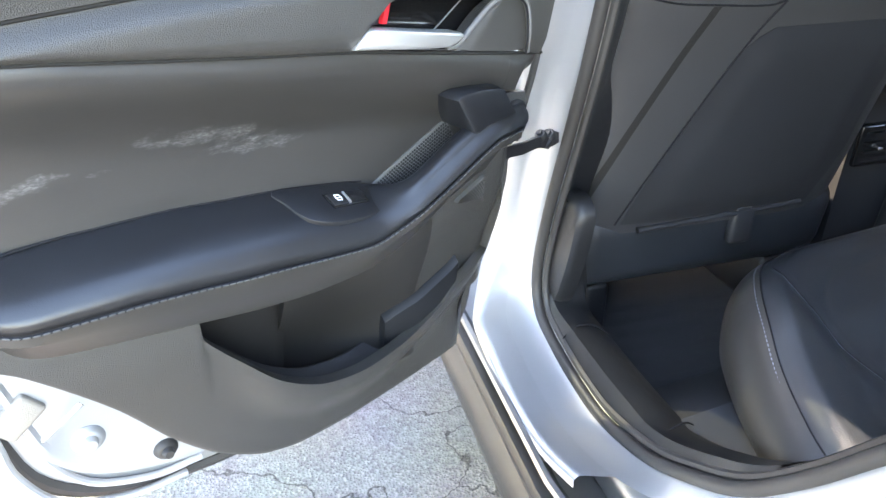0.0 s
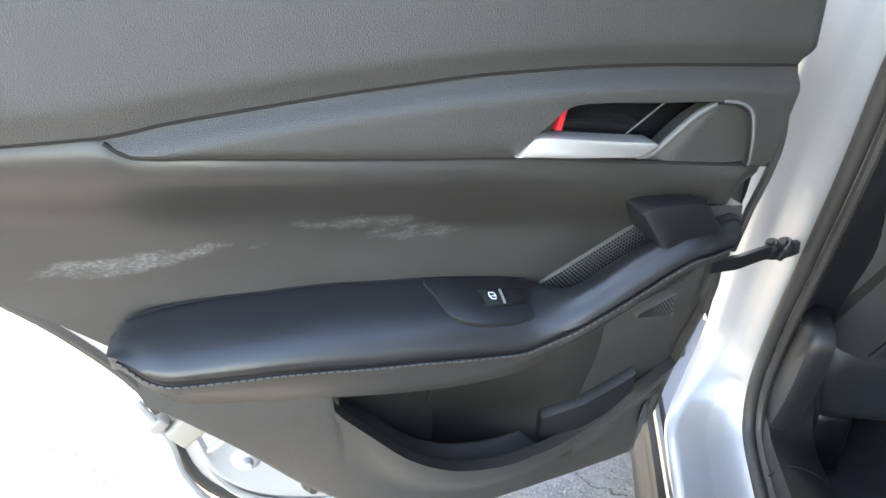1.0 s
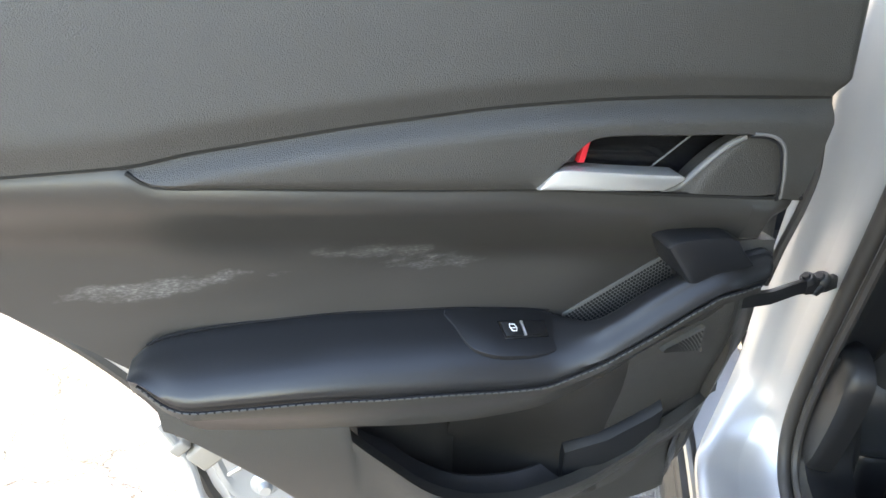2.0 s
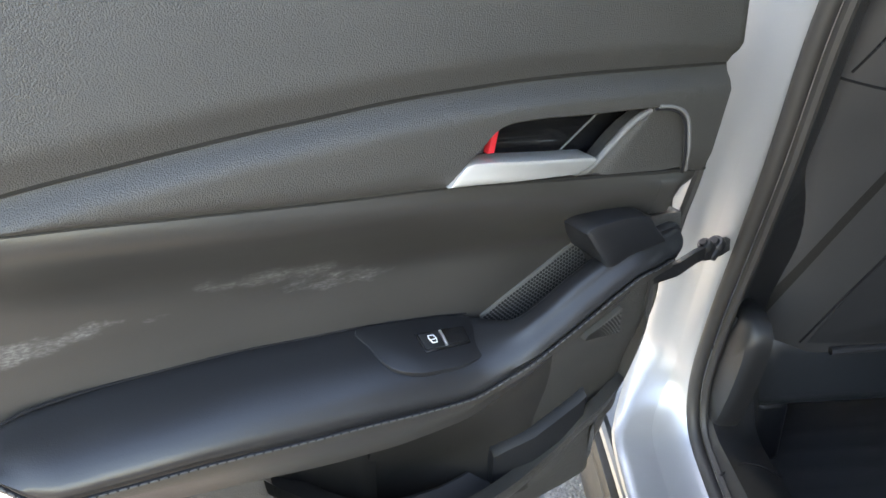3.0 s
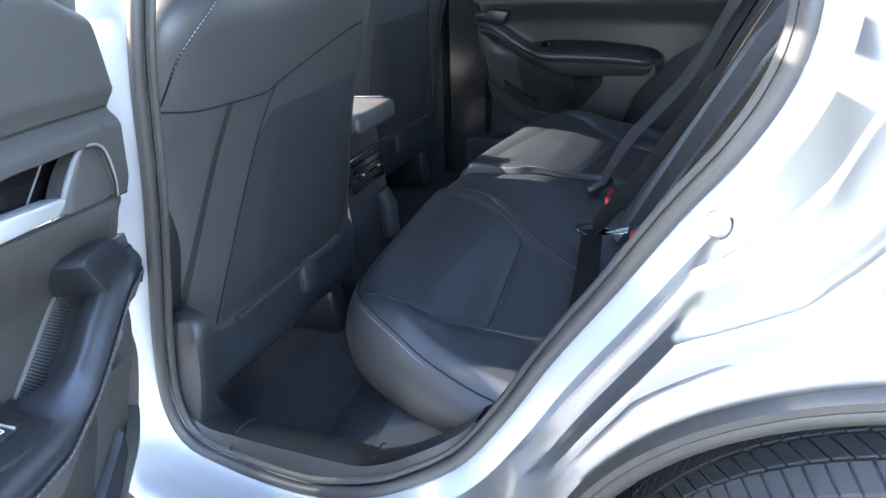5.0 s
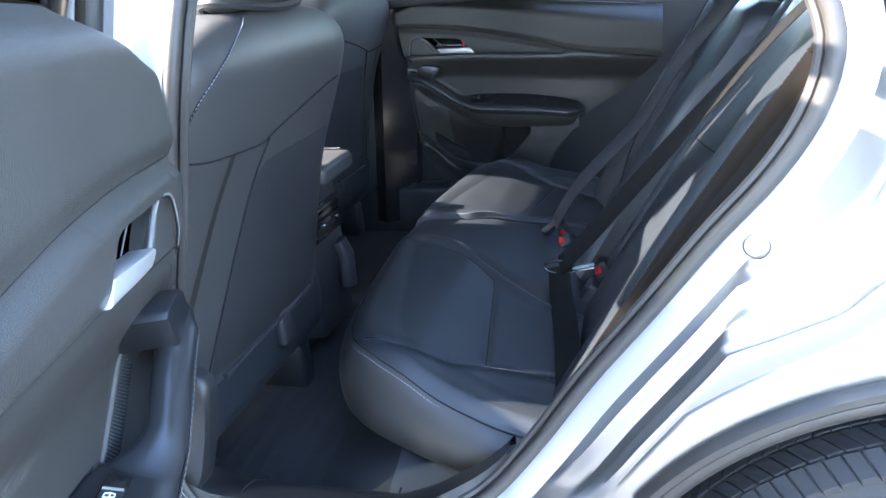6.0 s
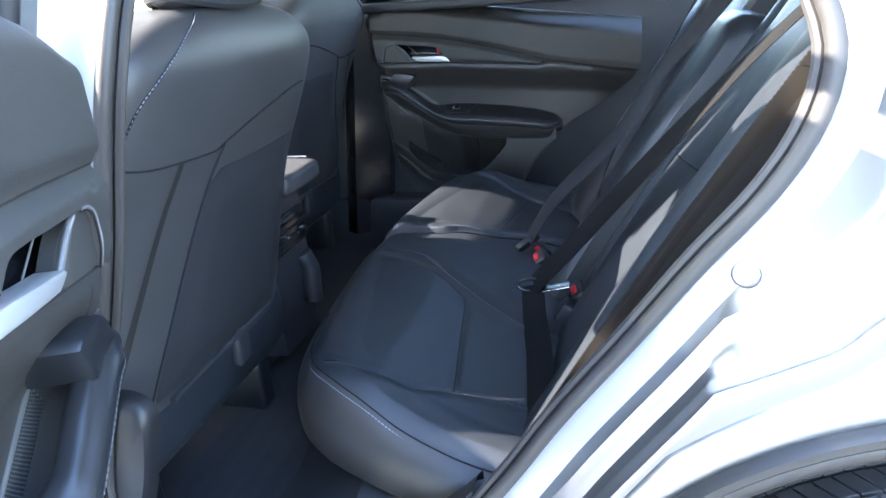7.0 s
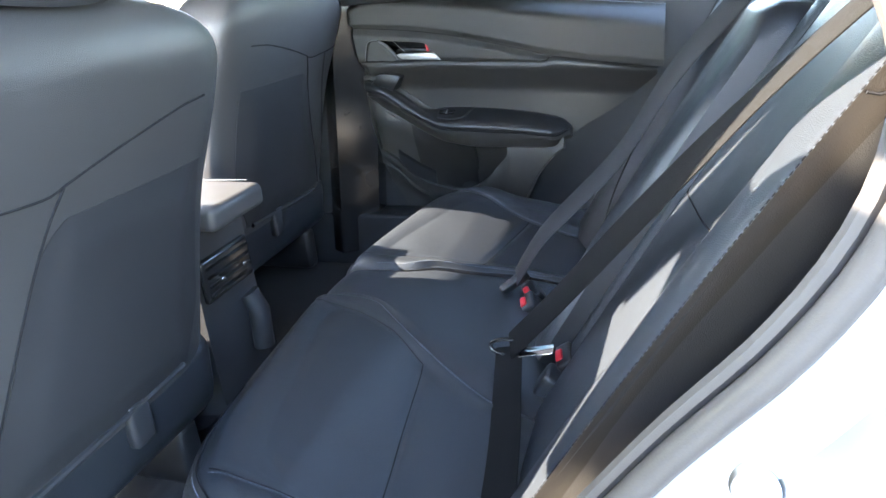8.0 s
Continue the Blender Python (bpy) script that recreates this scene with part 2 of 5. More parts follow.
def spline(pts, n, closed=False):
    """n points at even steps along a smooth curve through pts."""
    p = [np.array(q, float) for q in pts]
    k = len(p)
    dense = []
    for i in range(k if closed else k - 1):
        if closed:
            a, b, c, d = p[i - 1], p[i], p[(i + 1) % k], p[(i + 2) % k]
        else:
            b, c = p[i], p[i + 1]
            a = p[i - 1] if i else 2 * b - c
            d = p[i + 2] if i + 2 < k else 2 * c - b
        for t in np.linspace(0, 1, 12, endpoint=False):
            dense.append(0.5 * ((2 * b) + (c - a) * t + (2 * a - 5 * b + 4 * c - d) * t**2 + (3 * b - a - 3 * c + d) * t**3))
    dense.append(p[0] if closed else p[-1])
    dense = np.array(dense)
    run = np.r_[0, np.cumsum(np.linalg.norm(np.diff(dense, axis=0), axis=1))]
    at = np.linspace(0, run[-1], n, endpoint=not closed)
    return [Vector([float(np.interp(s, run, dense[:, j])) for j in range(dense.shape[1])]) for s in at]


def surf(f, us, vs, back=None):
    """A sheet of points f(u, v); with back(u, v, p), a solid whose other side lies at those points."""
    us, vs = list(us), list(vs)
    a, b = len(us), len(vs)
    verts = [Vector(f(u, v)) for u in us for v in vs]
    faces = [(i * b + j, (i + 1) * b + j, (i + 1) * b + j + 1, i * b + j + 1) for i in range(a - 1) for j in range(b - 1)]
    if back:
        k = len(verts)
        verts += [Vector(back(u, v, verts[i * b + j])) for i, u in enumerate(us) for j, v in enumerate(vs)]
        faces += [(k + i * b + j + 1, k + (i + 1) * b + j + 1, k + (i + 1) * b + j, k + i * b + j) for i in range(a - 1) for j in range(b - 1)]
        rim = [i * b for i in range(a)] + [(a - 1) * b + j for j in range(1, b)] + [i * b + b - 1 for i in range(a - 2, -1, -1)] + [j for j in range(b - 2, 0, -1)]
        faces += [(rim[i], rim[(i + 1) % len(rim)], k + rim[(i + 1) % len(rim)], k + rim[i]) for i in range(len(rim))]
    return verts, faces


def loft(rings, closed=True, caps=True, around=False):
    """Rings of equally many points, joined; around: the last ring joins the first."""
    n = len(rings[0])
    verts = [Vector(p) for r in rings for p in r]
    faces = []
    m = len(rings)
    for i in range(m if around else m - 1):
        i2 = (i + 1) % m
        for j in range(n if closed else n - 1):
            faces.append((i * n + j, i * n + (j + 1) % n, i2 * n + (j + 1) % n, i2 * n + j))
    if caps and closed and not around:
        faces += [tuple(range(n))[::-1], tuple((m - 1) * n + j for j in range(n))]
    return verts, faces


def tube(pts, r, n=8, closed=False, flat=1.0, up=None):
    """A round (or flattened) cord along pts."""
    pts = [Vector(p) for p in pts]
    rings = []
    if up is None:
        way = [(q - p).normalized() for p, q in zip(pts, pts[1:]) if (q - p).length > 1e-7]
        up = min(((0, 0, 1), (0, 1, 0), (1, 0, 0), (0.9, 0.43, 0)), key=lambda c: max(abs(d.dot(Vector(c))) for d in way))
    for i, p in enumerate(pts):
        a = pts[i - 1] if i or closed else p
        b = pts[(i + 1) % len(pts)] if i + 1 < len(pts) or closed else p
        d = (b - a).normalized()
        s = d.cross(Vector(up))
        s = s.normalized() if s.length > 1e-4 else Vector((1, 0, 0))
        t = s.cross(d).normalized()
        rr = r(i / max(1, len(pts) - 1)) if callable(r) else r
        rings.append([p + s * rr * math.cos(q * math.tau / n) + t * rr * flat * math.sin(q * math.tau / n) for q in range(n)])
    return loft(rings, around=closed)


def ribbon(pts, sides, width, thick):
    """A strap along pts; sides: the direction across it at each point; width: a number or a function of the way along."""
    rings = []
    for i, p in enumerate(pts):
        p = Vector(p)
        d = (Vector(pts[min(i + 1, len(pts) - 1)]) - Vector(pts[max(i - 1, 0)])).normalized()
        s = Vector(sides[i] if isinstance(sides, list) else sides).normalized()
        s = (s - d * s.dot(d)).normalized()
        n = d.cross(s)
        wd = width(i / (len(pts) - 1)) if callable(width) else width
        rings.append([p + s * a * wd / 2 + n * b * thick / 2 for a, b in ((-1, -.5), (-.97, -1), (.97, -1), (1, -.5), (1, .5), (.97, 1), (-.97, 1), (-1, .5))])
    return loft(rings)


def plate(P, outline, w0, w1, bevel=0.002, n=0):
    """A flat piece with rounded edges: its outline in (u, z), from depth w0 out to w1; P places (u, w, z)."""
    o = [Vector((p[0], p[1])) for p in (spline(outline, n, True) if n else outline)]
    area = sum(a.x * b.y - b.x * a.y for a, b in zip(o, o[1:] + o[:1]))
    sg = 1 if area > 0 else -1

    def inset(d):
        out = []
        for i, p in enumerate(o):
            e1, e2 = (p - o[i - 1]).normalized(), (o[(i + 1) % len(o)] - p).normalized()
            n1, n2 = Vector((-e1.y, e1.x)) * sg, Vector((-e2.y, e2.x)) * sg
            k = (n1 + n2).normalized()
            out.append(p + k * min(2.5, 1 / max(0.3, k.dot(n1))) * d)
        return out
    rings = [[P(p.x, w, p.y) for p in inset(d)] for d, w in ((0, w0), (0, w1 - bevel), (bevel * 0.3, w1 - bevel * 0.3), (bevel, w1))]
    return loft(rings)


def rbox(m, sx, sy, sz, r=0.004, seg=3):
    """A box with rounded edges, at the pose m."""
    bm = bmesh.new()
    bmesh.ops.create_cube(bm, size=1, matrix=Matrix.Diagonal((sx, sy, sz, 1)))
    bmesh.ops.bevel(bm, geom=bm.edges[:], offset=min(r, 0.49 * min(sx, sy, sz)), segments=seg, profile=0.5, affect="EDGES")
    bm.verts.index_update()
    out = [m @ v.co for v in bm.verts], [tuple(v.index for v in f.verts) for f in bm.faces]
    bm.free()
    return out


def disc(m, r, h, n=24, r2=None, lip=0.0):
    """A round plug along local z with a rounded rim."""
    r2 = r if r2 is None else r2
    prof = [(0.0, 0), (r * 0.999, 0), (r, h * 0.15), (r2 + (r - r2) * 0.2, h * 0.85), (r2 - 0.1 * r2, h), (0.0, h - lip)]
    rings = [[m @ Vector((p * math.cos(q * math.tau / n), p * math.sin(q * math.tau / n), z)) for q in range(n)] for p, z in prof[1:-1]]
    return loft(rings)


def dashes(pts, length, gap, w, h, lift):
    """Stitches: short rounded bars along pts; lift: the outward direction."""
    pts = [Vector(p) for p in pts]
    run = [0.0]
    for a, b in zip(pts, pts[1:]):
        run.append(run[-1] + (b - a).length)
    at = lambda s: Vector([float(np.interp(s, run, [p[j] for p in pts])) for j in range(3)])
    geos = []
    s = gap
    while s + length < run[-1]:
        a, b = at(s), at(s + length)
        d = (b - a).normalized()
        o = Vector(lift(s / run[-1]) if callable(lift) else lift).normalized()
        side = d.cross(o).normalized()
        mid = (a + b) / 2
        ring = lambda c, k: [c + side * w * k * x + o * h * y * k for x, y in ((-1, 0), (-.6, .8), (.6, .8), (1, 0), (.6, -.8), (-.6, -.8))]
        geos.append(loft([ring(a, .6), ring(a * .8 + b * .2, 1), ring(a * .2 + b * .8, 1), ring(b, .6)]))
        s += length + gap
    return join(*geos)


# ---- the ground and what lies round it ----
GROUND = -0.063
MID = 0.92                      # the car's middle plane


def lin(a, b, n):
    return [a + (b - a) * i / (n - 1) for i in range(n)]


ground = part("ground", surf(lambda u, v: (u, v, GROUND), [-600, -60, -12, -4, 0, 4, 12, 60, 600], [-600, -60, -12, -4, 0, 4, 12, 60, 600]), ASPHALT)
tagged(ground, "weathered grey asphalt with fine cracks, partly in shade", "ground", "", "structure")

FENCE = material("weathered_fence_board", (0.42, 0.33, 0.16), 0.8, grain=0.4, grain_size=120, vary=0.3, vary_size=6)
DRY = material("dry_grass", (0.34, 0.29, 0.13), 0.95, grain=0.8, grain_size=60, vary=0.4, vary_size=3)
verge = part("verge", surf(lambda x, y: (x, y, GROUND + 0.05 + 0.02 * math.sin(x * 2.1) * math.sin(y * 1.7)), lin(-14, 12, 40), lin(6.5, 11.5, 12), lambda x, y, p: (x, y, GROUND - 0.05)), DRY)
tagged(verge, "strip of dry yellow grass beside the asphalt", "grass", "", "structure")
fence = thing("wooden_fence", "weathered yellowish board fence on dry grass", "fence", at=(-2, 10, GROUND))
fr = random.Random(4)
for k in range(90):
    h = 1.75 + 0.05 * fr.random()
    part("board", rbox(Matrix.Translation((-12 + k * 0.25, 10 + 0.01 * fr.random(), GROUND + h / 2)), 0.235, 0.03, h, 0.006, 1), FENCE, fence)
for zz in (0.45, 1.45):
    part("rail", rbox(Matrix.Translation((-0.9, 10.05, GROUND + zz)), 22.4, 0.06, 0.09, 0.008, 1), FENCE, fence)

# ---- car body: sill, pillars, quarter panel, roof ----
WX, WZ = 0.272, 0.282            # rear wheel's middle
car = thing("car_body", "silver car body with open rear door, parked on asphalt", "car body", at=(0, MID, GROUND))

# the seal's loop round the rear door opening: x, y, z
SEAL = [(-0.590, 0.148, 1.02), (-0.608, 0.14, 0.949), (-0.646, 0.14, 0.817), (-0.69, 0.14, 0.69), (-0.733, 0.14, 0.568), (-0.762, 0.14, 0.45), (-0.745, 0.14, 0.377), (-0.673, 0.14, 0.353),
        (-0.578, 0.14, 0.343), (-0.499, 0.142, 0.345), (-0.404, 0.148, 0.37), (-0.34, 0.16, 0.4), (-0.275, 0.18, 0.44), (-0.212, 0.19, 0.52), (-0.148, 0.19, 0.620), (-0.074, 0.19, 0.723),
        (-0.018, 0.19, 0.804), (0.032, 0.19, 0.869), (0.063, 0.19, 0.925), (0.076, 0.19, 0.978), (0.070, 0.195, 1.026), (0.035, 0.21, 1.09), (-0.05, 0.24, 1.19), (-0.16, 0.285, 1.29), (-0.3, 0.31, 1.345),
        (-0.43, 0.315, 1.35), (-0.525, 0.28, 1.29), (-0.565, 0.215, 1.18), (-0.580, 0.17, 1.085)]
NS = 150
seal = spline(SEAL, NS, True)


def outset(loop, d, dy):
    """The loop moved outwards in x and z by d (a number or a function of the point) and sideways by dy."""
    c = Vector((-0.33, 0.2, 0.8))
    out = []
    for i, p in enumerate(loop):
        t = loop[(i + 1) % len(loop)] - loop[i - 1]
        n = Vector((t.z, 0, -t.x)).normalized()
        if n.dot(p - c) < 0:
            n = -n
        dd = d(p) if callable(d) else d
        yy = dy(p) if callable(dy) else dy
        out.append(p + n * dd + Vector((0, yy, 0)))
    return out


def rear(p):
    return smoothstep(-0.42, -0.15, p.x) * smoothstep(1.25, 1.0, p.z)


def low(p):
    return smoothstep(0.47, 0.37, p.z) * (1 - rear(p))


# painted flange and jamb round the opening, from the seal outwards
def jamb_ring(front, lo, back):
    """A ring round the opening: (outset, sideways) at the pillar, at the sill and at the rear."""
    mix = lambda p, k: front[k] * (1 - rear(p)) * (1 - low(p)) + lo[k] * low(p) + back[k] * rear(p)
    return outset(seal, lambda p: mix(p, 0), lambda p: mix(p, 1))


jamb_rings = [jamb_ring((-0.004, 0.012), (-0.004, 0.012), (-0.004, 0.012)), jamb_ring((0.004, -0.002), (0.004, -0.002), (0.004, -0.002)), jamb_ring((0.012, -0.008), (0.007, -0.016), (0.012, -0.008)),
              jamb_ring((0.020, -0.012), (0.007, -0.036), (0.020, -0.012)), jamb_ring((0.034, -0.018), (0.003, -0.060), (0.034, -0.018)), jamb_ring((0.046, -0.024), (-0.003, -0.082), (0.036, -0.008)),
              jamb_ring((0.058, -0.032), (-0.009, -0.100), (0.036, 0.004)), jamb_ring((0.066, -0.045), (-0.011, -0.110), (0.036, 0.012)), jamb_ring((0.085, -0.052), (-0.008, -0.117), (0.035, 0.018)), jamb_ring((0.13, -0.045), (0.0, -0.119), (0.034, 0.024))]


def run(idx):
    """Cuts an index list at its one gap, so that it runs on in loop order."""
    for a in range(1, len(idx)):
        if idx[a] != idx[a - 1] + 1:
            return idx[a:] + idx[:a]
    return idx


part("door_jamb", loft([r + r[:1] for r in jamb_rings[:5]], closed=False), PRIMER, car, "painted silver metal jamb round the door opening")
sill_idx = run([k for k in range(NS) if seal[k].x < -0.37 and seal[k].z < 1.30 and not (seal[k].x > -0.5 and seal[k].z > 1.0)])
part("sill_jamb", loft([[r[k] for k in sill_idx] for r in jamb_rings[4:]], closed=False), PRIMER, car, "painted silver pillar and sill face")

# rear quarter: jamb face behind the opening, step, flare and wheel arch
ARC = lin(math.radians(205), math.radians(60), 60)


def arch_ring(r, y):
    return [Vector((WX + r * math.cos(a), y(a) if callable(y) else y, WZ + r * math.sin(a))) for a in ARC]


part("arch_cladding", loft([arch_ring(0.4365, 0.118), arch_ring(0.436, 0.104), arch_ring(0.431, 0.098), arch_ring(0.424, 0.097), arch_ring(0.421, 0.099), arch_ring(0.416, 0.097), arch_ring(0.409, 0.099), arch_ring(0.404, 0.106), arch_ring(0.402, 0.125), arch_ring(0.405, 0.17)], closed=False), CLAD, car, "black plastic wheel arch cladding")
part("wheel_well", loft([arch_ring(0.40, 0.15), arch_ring(0.405, 0.25), arch_ring(0.405, 0.42)], closed=False), RUBBER, car, "dark wheel well liner")


# quarter panel: from the jamb's edge inwards to the arch, with a step and a crease round the wheel
edge_ring = jamb_rings[4]
# creases round the wheel by angle: flare lip, sharp crease, shut line, hollow in the jamb
lip_r = crv([(60, 0.450), (108, 0.4484), (119, 0.4463), (160, 0.4467)])
crease_r = crv([(60, 0.62), (100, 0.535), (107, 0.494), (112, 0.4785), (119, 0.4736), (129, 0.4716), (160, 0.472)])
shut_r = crv([(60, 0.68), (100, 0.575), (106.5, 0.5297), (111.4, 0.508), (117.6, 0.5045), (124, 0.508), (134, 0.510), (160, 0.508)])
hollow_r = crv([(60, 0.74), (101, 0.66), (107, 0.590), (111.6, 0.560), (118.8, 0.546), (130, 0.5462), (160, 0.545)])


def edge_hit(a):
    """Where the ray from the wheel's middle at angle a meets the jamb's edge: distance and depth."""
    d = Vector((math.cos(a), math.sin(a)))
    best = None
    for p, q in zip(edge_ring, edge_ring[1:] + edge_ring[:1]):
        s0, s1 = (p.x - WX) * d.y - (p.z - WZ) * d.x, (q.x - WX) * d.y - (q.z - WZ) * d.x
        if s0 * s1 > 0 or s0 == s1:
            continue
        m = p.lerp(q, s0 / (s0 - s1))
        r = (m.x - WX) * d.x + (m.z - WZ) * d.y
        if r > 0.44 and (best is None or r < best[0]):
            best = (r, m.y)
    return best


good = [a for a in lin(radians(176), radians(80), 400) if edge_hit(a) and edge_hit(a)[0] < 0.80]
LAST_A, FIRST_A = max(good), min(good)


def panel_keys(a):
    """Distance from the wheel's middle and depth of each crease at angle a."""
    r1, y1 = edge_hit(min(LAST_A, max(FIRST_A, a)))
    g = math.degrees(a)
    rl, rc, rs, rh = lip_r(g), min(crease_r(g), r1 - 0.045), min(shut_r(g), r1 - 0.034), min(hollow_r(g), r1 - 0.014)
    yc = 0.1115 + 0.20 * min(0.04, rc - rl)
    return [(0.429, 0.150), (0.4315, 0.119), (0.4335, 0.113), (0.437, 0.111), (rl - 0.002, 0.1105), (rl + 0.002, 0.1118), (rc - 0.0025, yc), (rc + 0.0005, yc + 0.003), (rs - 0.005, yc + 0.0025), (rs - 0.001, yc + 0.004),
            (rs + 0.001, yc + 0.010), (rs + 0.005, yc + 0.014), (max(rs + 0.007, rh - 0.011), yc + 0.030), (max(rs + 0.009, rh - 0.004), yc + 0.0325), (rh + 0.004, yc + 0.033), (rh + 0.010, yc + 0.035), (r1, y1)]


def panel_pt(a, s):
    keys = panel_keys(a)
    i = min(len(keys) - 2, int(s))
    r, y = (keys[i][k] + (keys[i + 1][k] - keys[i][k]) * (s - i) for k in (0, 1))
    r1, y1 = keys[-1]
    q = smoothstep(radians(143), radians(160), a)
    y = y * (1 - q) + (0.106 + (y1 - 0.106) * min(1, max(0, (r - 0.4335) / (r1 - 0.4335))) + 0.03 * max(0, 0.437 - r) / 0.008) * q
    x = WX + r * math.cos(a)
    return Vector((x, y - 0.055 * smoothstep(0.12, 0.32, x) * smoothstep(0.50, 0.62, r), WZ + r * math.sin(a)))


part("quarter_panel", surf(panel_pt, lin(radians(176), radians(55), 200), [0, 1, 2, 2.5, 3, 4, 4.5, 5, 5.3, 5.7, 6, 7, 7.5, 8, 9, 10, 11] + lin(11.2, 12, 5) + [12.5, 13, 13.5, 14, 14.5, 15] + lin(15.1, 16, 8)), PAINT, car, "silver painted rear quarter panel with stepped wheel arch flare")
plug_m = Matrix.Translation((0.0205, 0.1695, 0.8065)) @ Vector((-0.33, -0.90, 0.28)).to_track_quat("Z", "Y").to_matrix().to_4x4()
plug = part("jamb_plug", disc(plug_m, 0.0125, 0.004, 28, 0.008), PAINT, car, "round painted plug in the jamb")
part("plug_cup", loft([[plug_m @ Vector((r * math.cos(q * math.tau / 24), r * math.sin(q * math.tau / 24), h)) for q in range(24)] for r, h in ((0.0098, 0.0062), (0.0088, 0.0066), (0.006, 0.0035), (0.001, 0.0026))]), PRIMER, plug, "sunken middle of the plug")
# sill: painted step, then black cladding
XS = lin(-2.0, -0.15, 56)


def sill_sec(pts):
    return loft([[Vector((x, y + 0.085 * smoothstep(-0.42, -0.17, x), z)) for y, z in pts] for x in XS], closed=False)


part("sill", sill_sec([(0.145, 0.328), (0.10, 0.326), (0.06, 0.331), (0.036, 0.338), (0.029, 0.349), (0.024, 0.353), (0.018, 0.351), (0.015, 0.345), (0.018, 0.338), (0.045, 0.332)]), PAINT, car, "silver painted sill")
part("sill_cladding", sill_sec([(0.045, 0.333), (0.020, 0.333), (0.008, 0.329), (0.002, 0.319), (0.004, 0.305), (0.010, 0.297), (0.006, 0.285), (-0.004, 0.272), (-0.006, 0.23), (0.004, 0.19), (0.03, 0.165), (0.10, 0.155), (0.16, 0.155)]), CLAD, car, "brownish black plastic sill cladding")

# rubber seal: an outer bulb and an inner lip
part("door_seal", join(tube(outset(seal, 0.0, 0.0), 0.009, 10, True), tube(outset(seal, -0.010, 0.012), 0.006, 8, True)), RUBBER, car, "black rubber seal round the opening")

# inner trim ring behind the seal: B-pillar cover, scuff plate, rear side trim
b_idx = [k for k in range(NS) if seal[k].x < -0.42 and seal[k].z > 0.40]


b_idx = run(b_idx)
thin = lambda p: 1 - 0.75 * smoothstep(0.98, 1.12, p.z)
in1, in2, in3 = outset(seal, -0.010, 0.016), outset(seal, 0.022, lambda p: 0.045 * thin(p)), outset(seal, 0.055, lambda p: (0.07 + 0.06 * smoothstep(0.78, 0.62, p.z)) * thin(p))
part("pillar_trim", loft([[r[k] for k in b_idx] for r in (in1, in2, in3)], closed=False), NIGHT, car, "dark plastic pillar trim")
s_idx = run([k for k in range(NS) if seal[k].z <= 0.46 and seal[k].x < -0.22])
sc = [[seal[k] + Vector((0, 0.012, 0.012)) for k in s_idx], [Vector((seal[k].x, seal[k].y + 0.02, max(seal[k].z, 0.36) + 0.03)) for k in s_idx], [Vector((seal[k].x, seal[k].y + 0.055, max(seal[k].z, 0.362) + 0.026)) for k in s_idx],
      [Vector((seal[k].x, seal[k].y + 0.085, max(seal[k].z, 0.362) + 0.008)) for k in s_idx], [Vector((seal[k].x, seal[k].y + 0.095, max(seal[k].z, 0.362) - 0.05)) for k in s_idx]]
part("scuff_plate", loft(sc, closed=False), NIGHT, car, "dark grained plastic scuff plate on the sill")

for q in ([(-0.415, 0.158, 0.380), (-0.418, 0.185, 0.392), (-0.425, 0.215, 0.391), (-0.43, 0.232, 0.378)], [(-0.668, 0.150, 0.368), (-0.665, 0.172, 0.391), (-0.66, 0.20, 0.389), (-0.655, 0.225, 0.372)]):
    part("plate_joint", tube(spline(q, 12), 0.0012, 6), SEAM, car, "dark joint across the scuff plate")

# rear side trim along the opening, reaching in behind the bolster
r_idx = run([k for k in range(NS) if seal[k].x > -0.19 and seal[k].z > 0.55 and seal[k].z < 1.3])
t_in = crv([(0.445, -0.157), (0.586, -0.066), (0.687, 0.002), (0.747, 0.037), (0.806, 0.070), (0.853, 0.096), (0.939, 0.121), (0.996, 0.124), (1.1, 0.10), (1.2, 0.02), (1.3, -0.10)])
tr0 = [seal[k] + Vector((0, 0.010, 0)) for k in r_idx]
tr1 = [Vector((t_in(p.z) + 0.012, 0.392, p.z)) for p in tr0]
tr = [tr0] + [[p.lerp(q, k) + Vector((-0.010 * math.sin(math.pi * k), 0, 0)) for p, q in zip(tr0, tr1)] for k in (0.06, 0.2, 0.4, 0.6, 0.8, 1.0)]
part("side_trim", loft(tr, closed=False), TRIM, car, "cream textured plastic trim round the rear of the opening")

# roof, floor, far side, ends: they close the car
def slab(x0, x1, y0, y1, z0, z1, r=0.012):
    return rbox(Matrix.Translation(((x0 + x1) / 2, (y0 + y1) / 2, (z0 + z1) / 2)), x1 - x0, y1 - y0, z1 - z0, r)


FAR = 2 * MID
roof_z = lambda x: 1.395 - 0.10 * ((x + 0.55) / 1.4) ** 2
part("roof", surf(lambda x, y: (x, y, roof_z(x) - 0.015 * ((y - MID) / 0.62) ** 4), lin(-1.50, 1.2, 16), lin(0.30, FAR - 0.30, 14), lambda x, y, p: p + Vector((0, 0, 0.045))), PAINT, car, "silver painted roof")
part("headlining", surf(lambda x, y: (x, y, roof_z(x) - 0.012 - 0.015 * ((y - MID) / 0.62) ** 4), lin(-1.49, 1.19, 12), lin(0.31, FAR - 0.31, 12), lambda x, y, p: p + Vector((0, 0, 0.006))), HEAD, car, "pale grey cloth headlining")
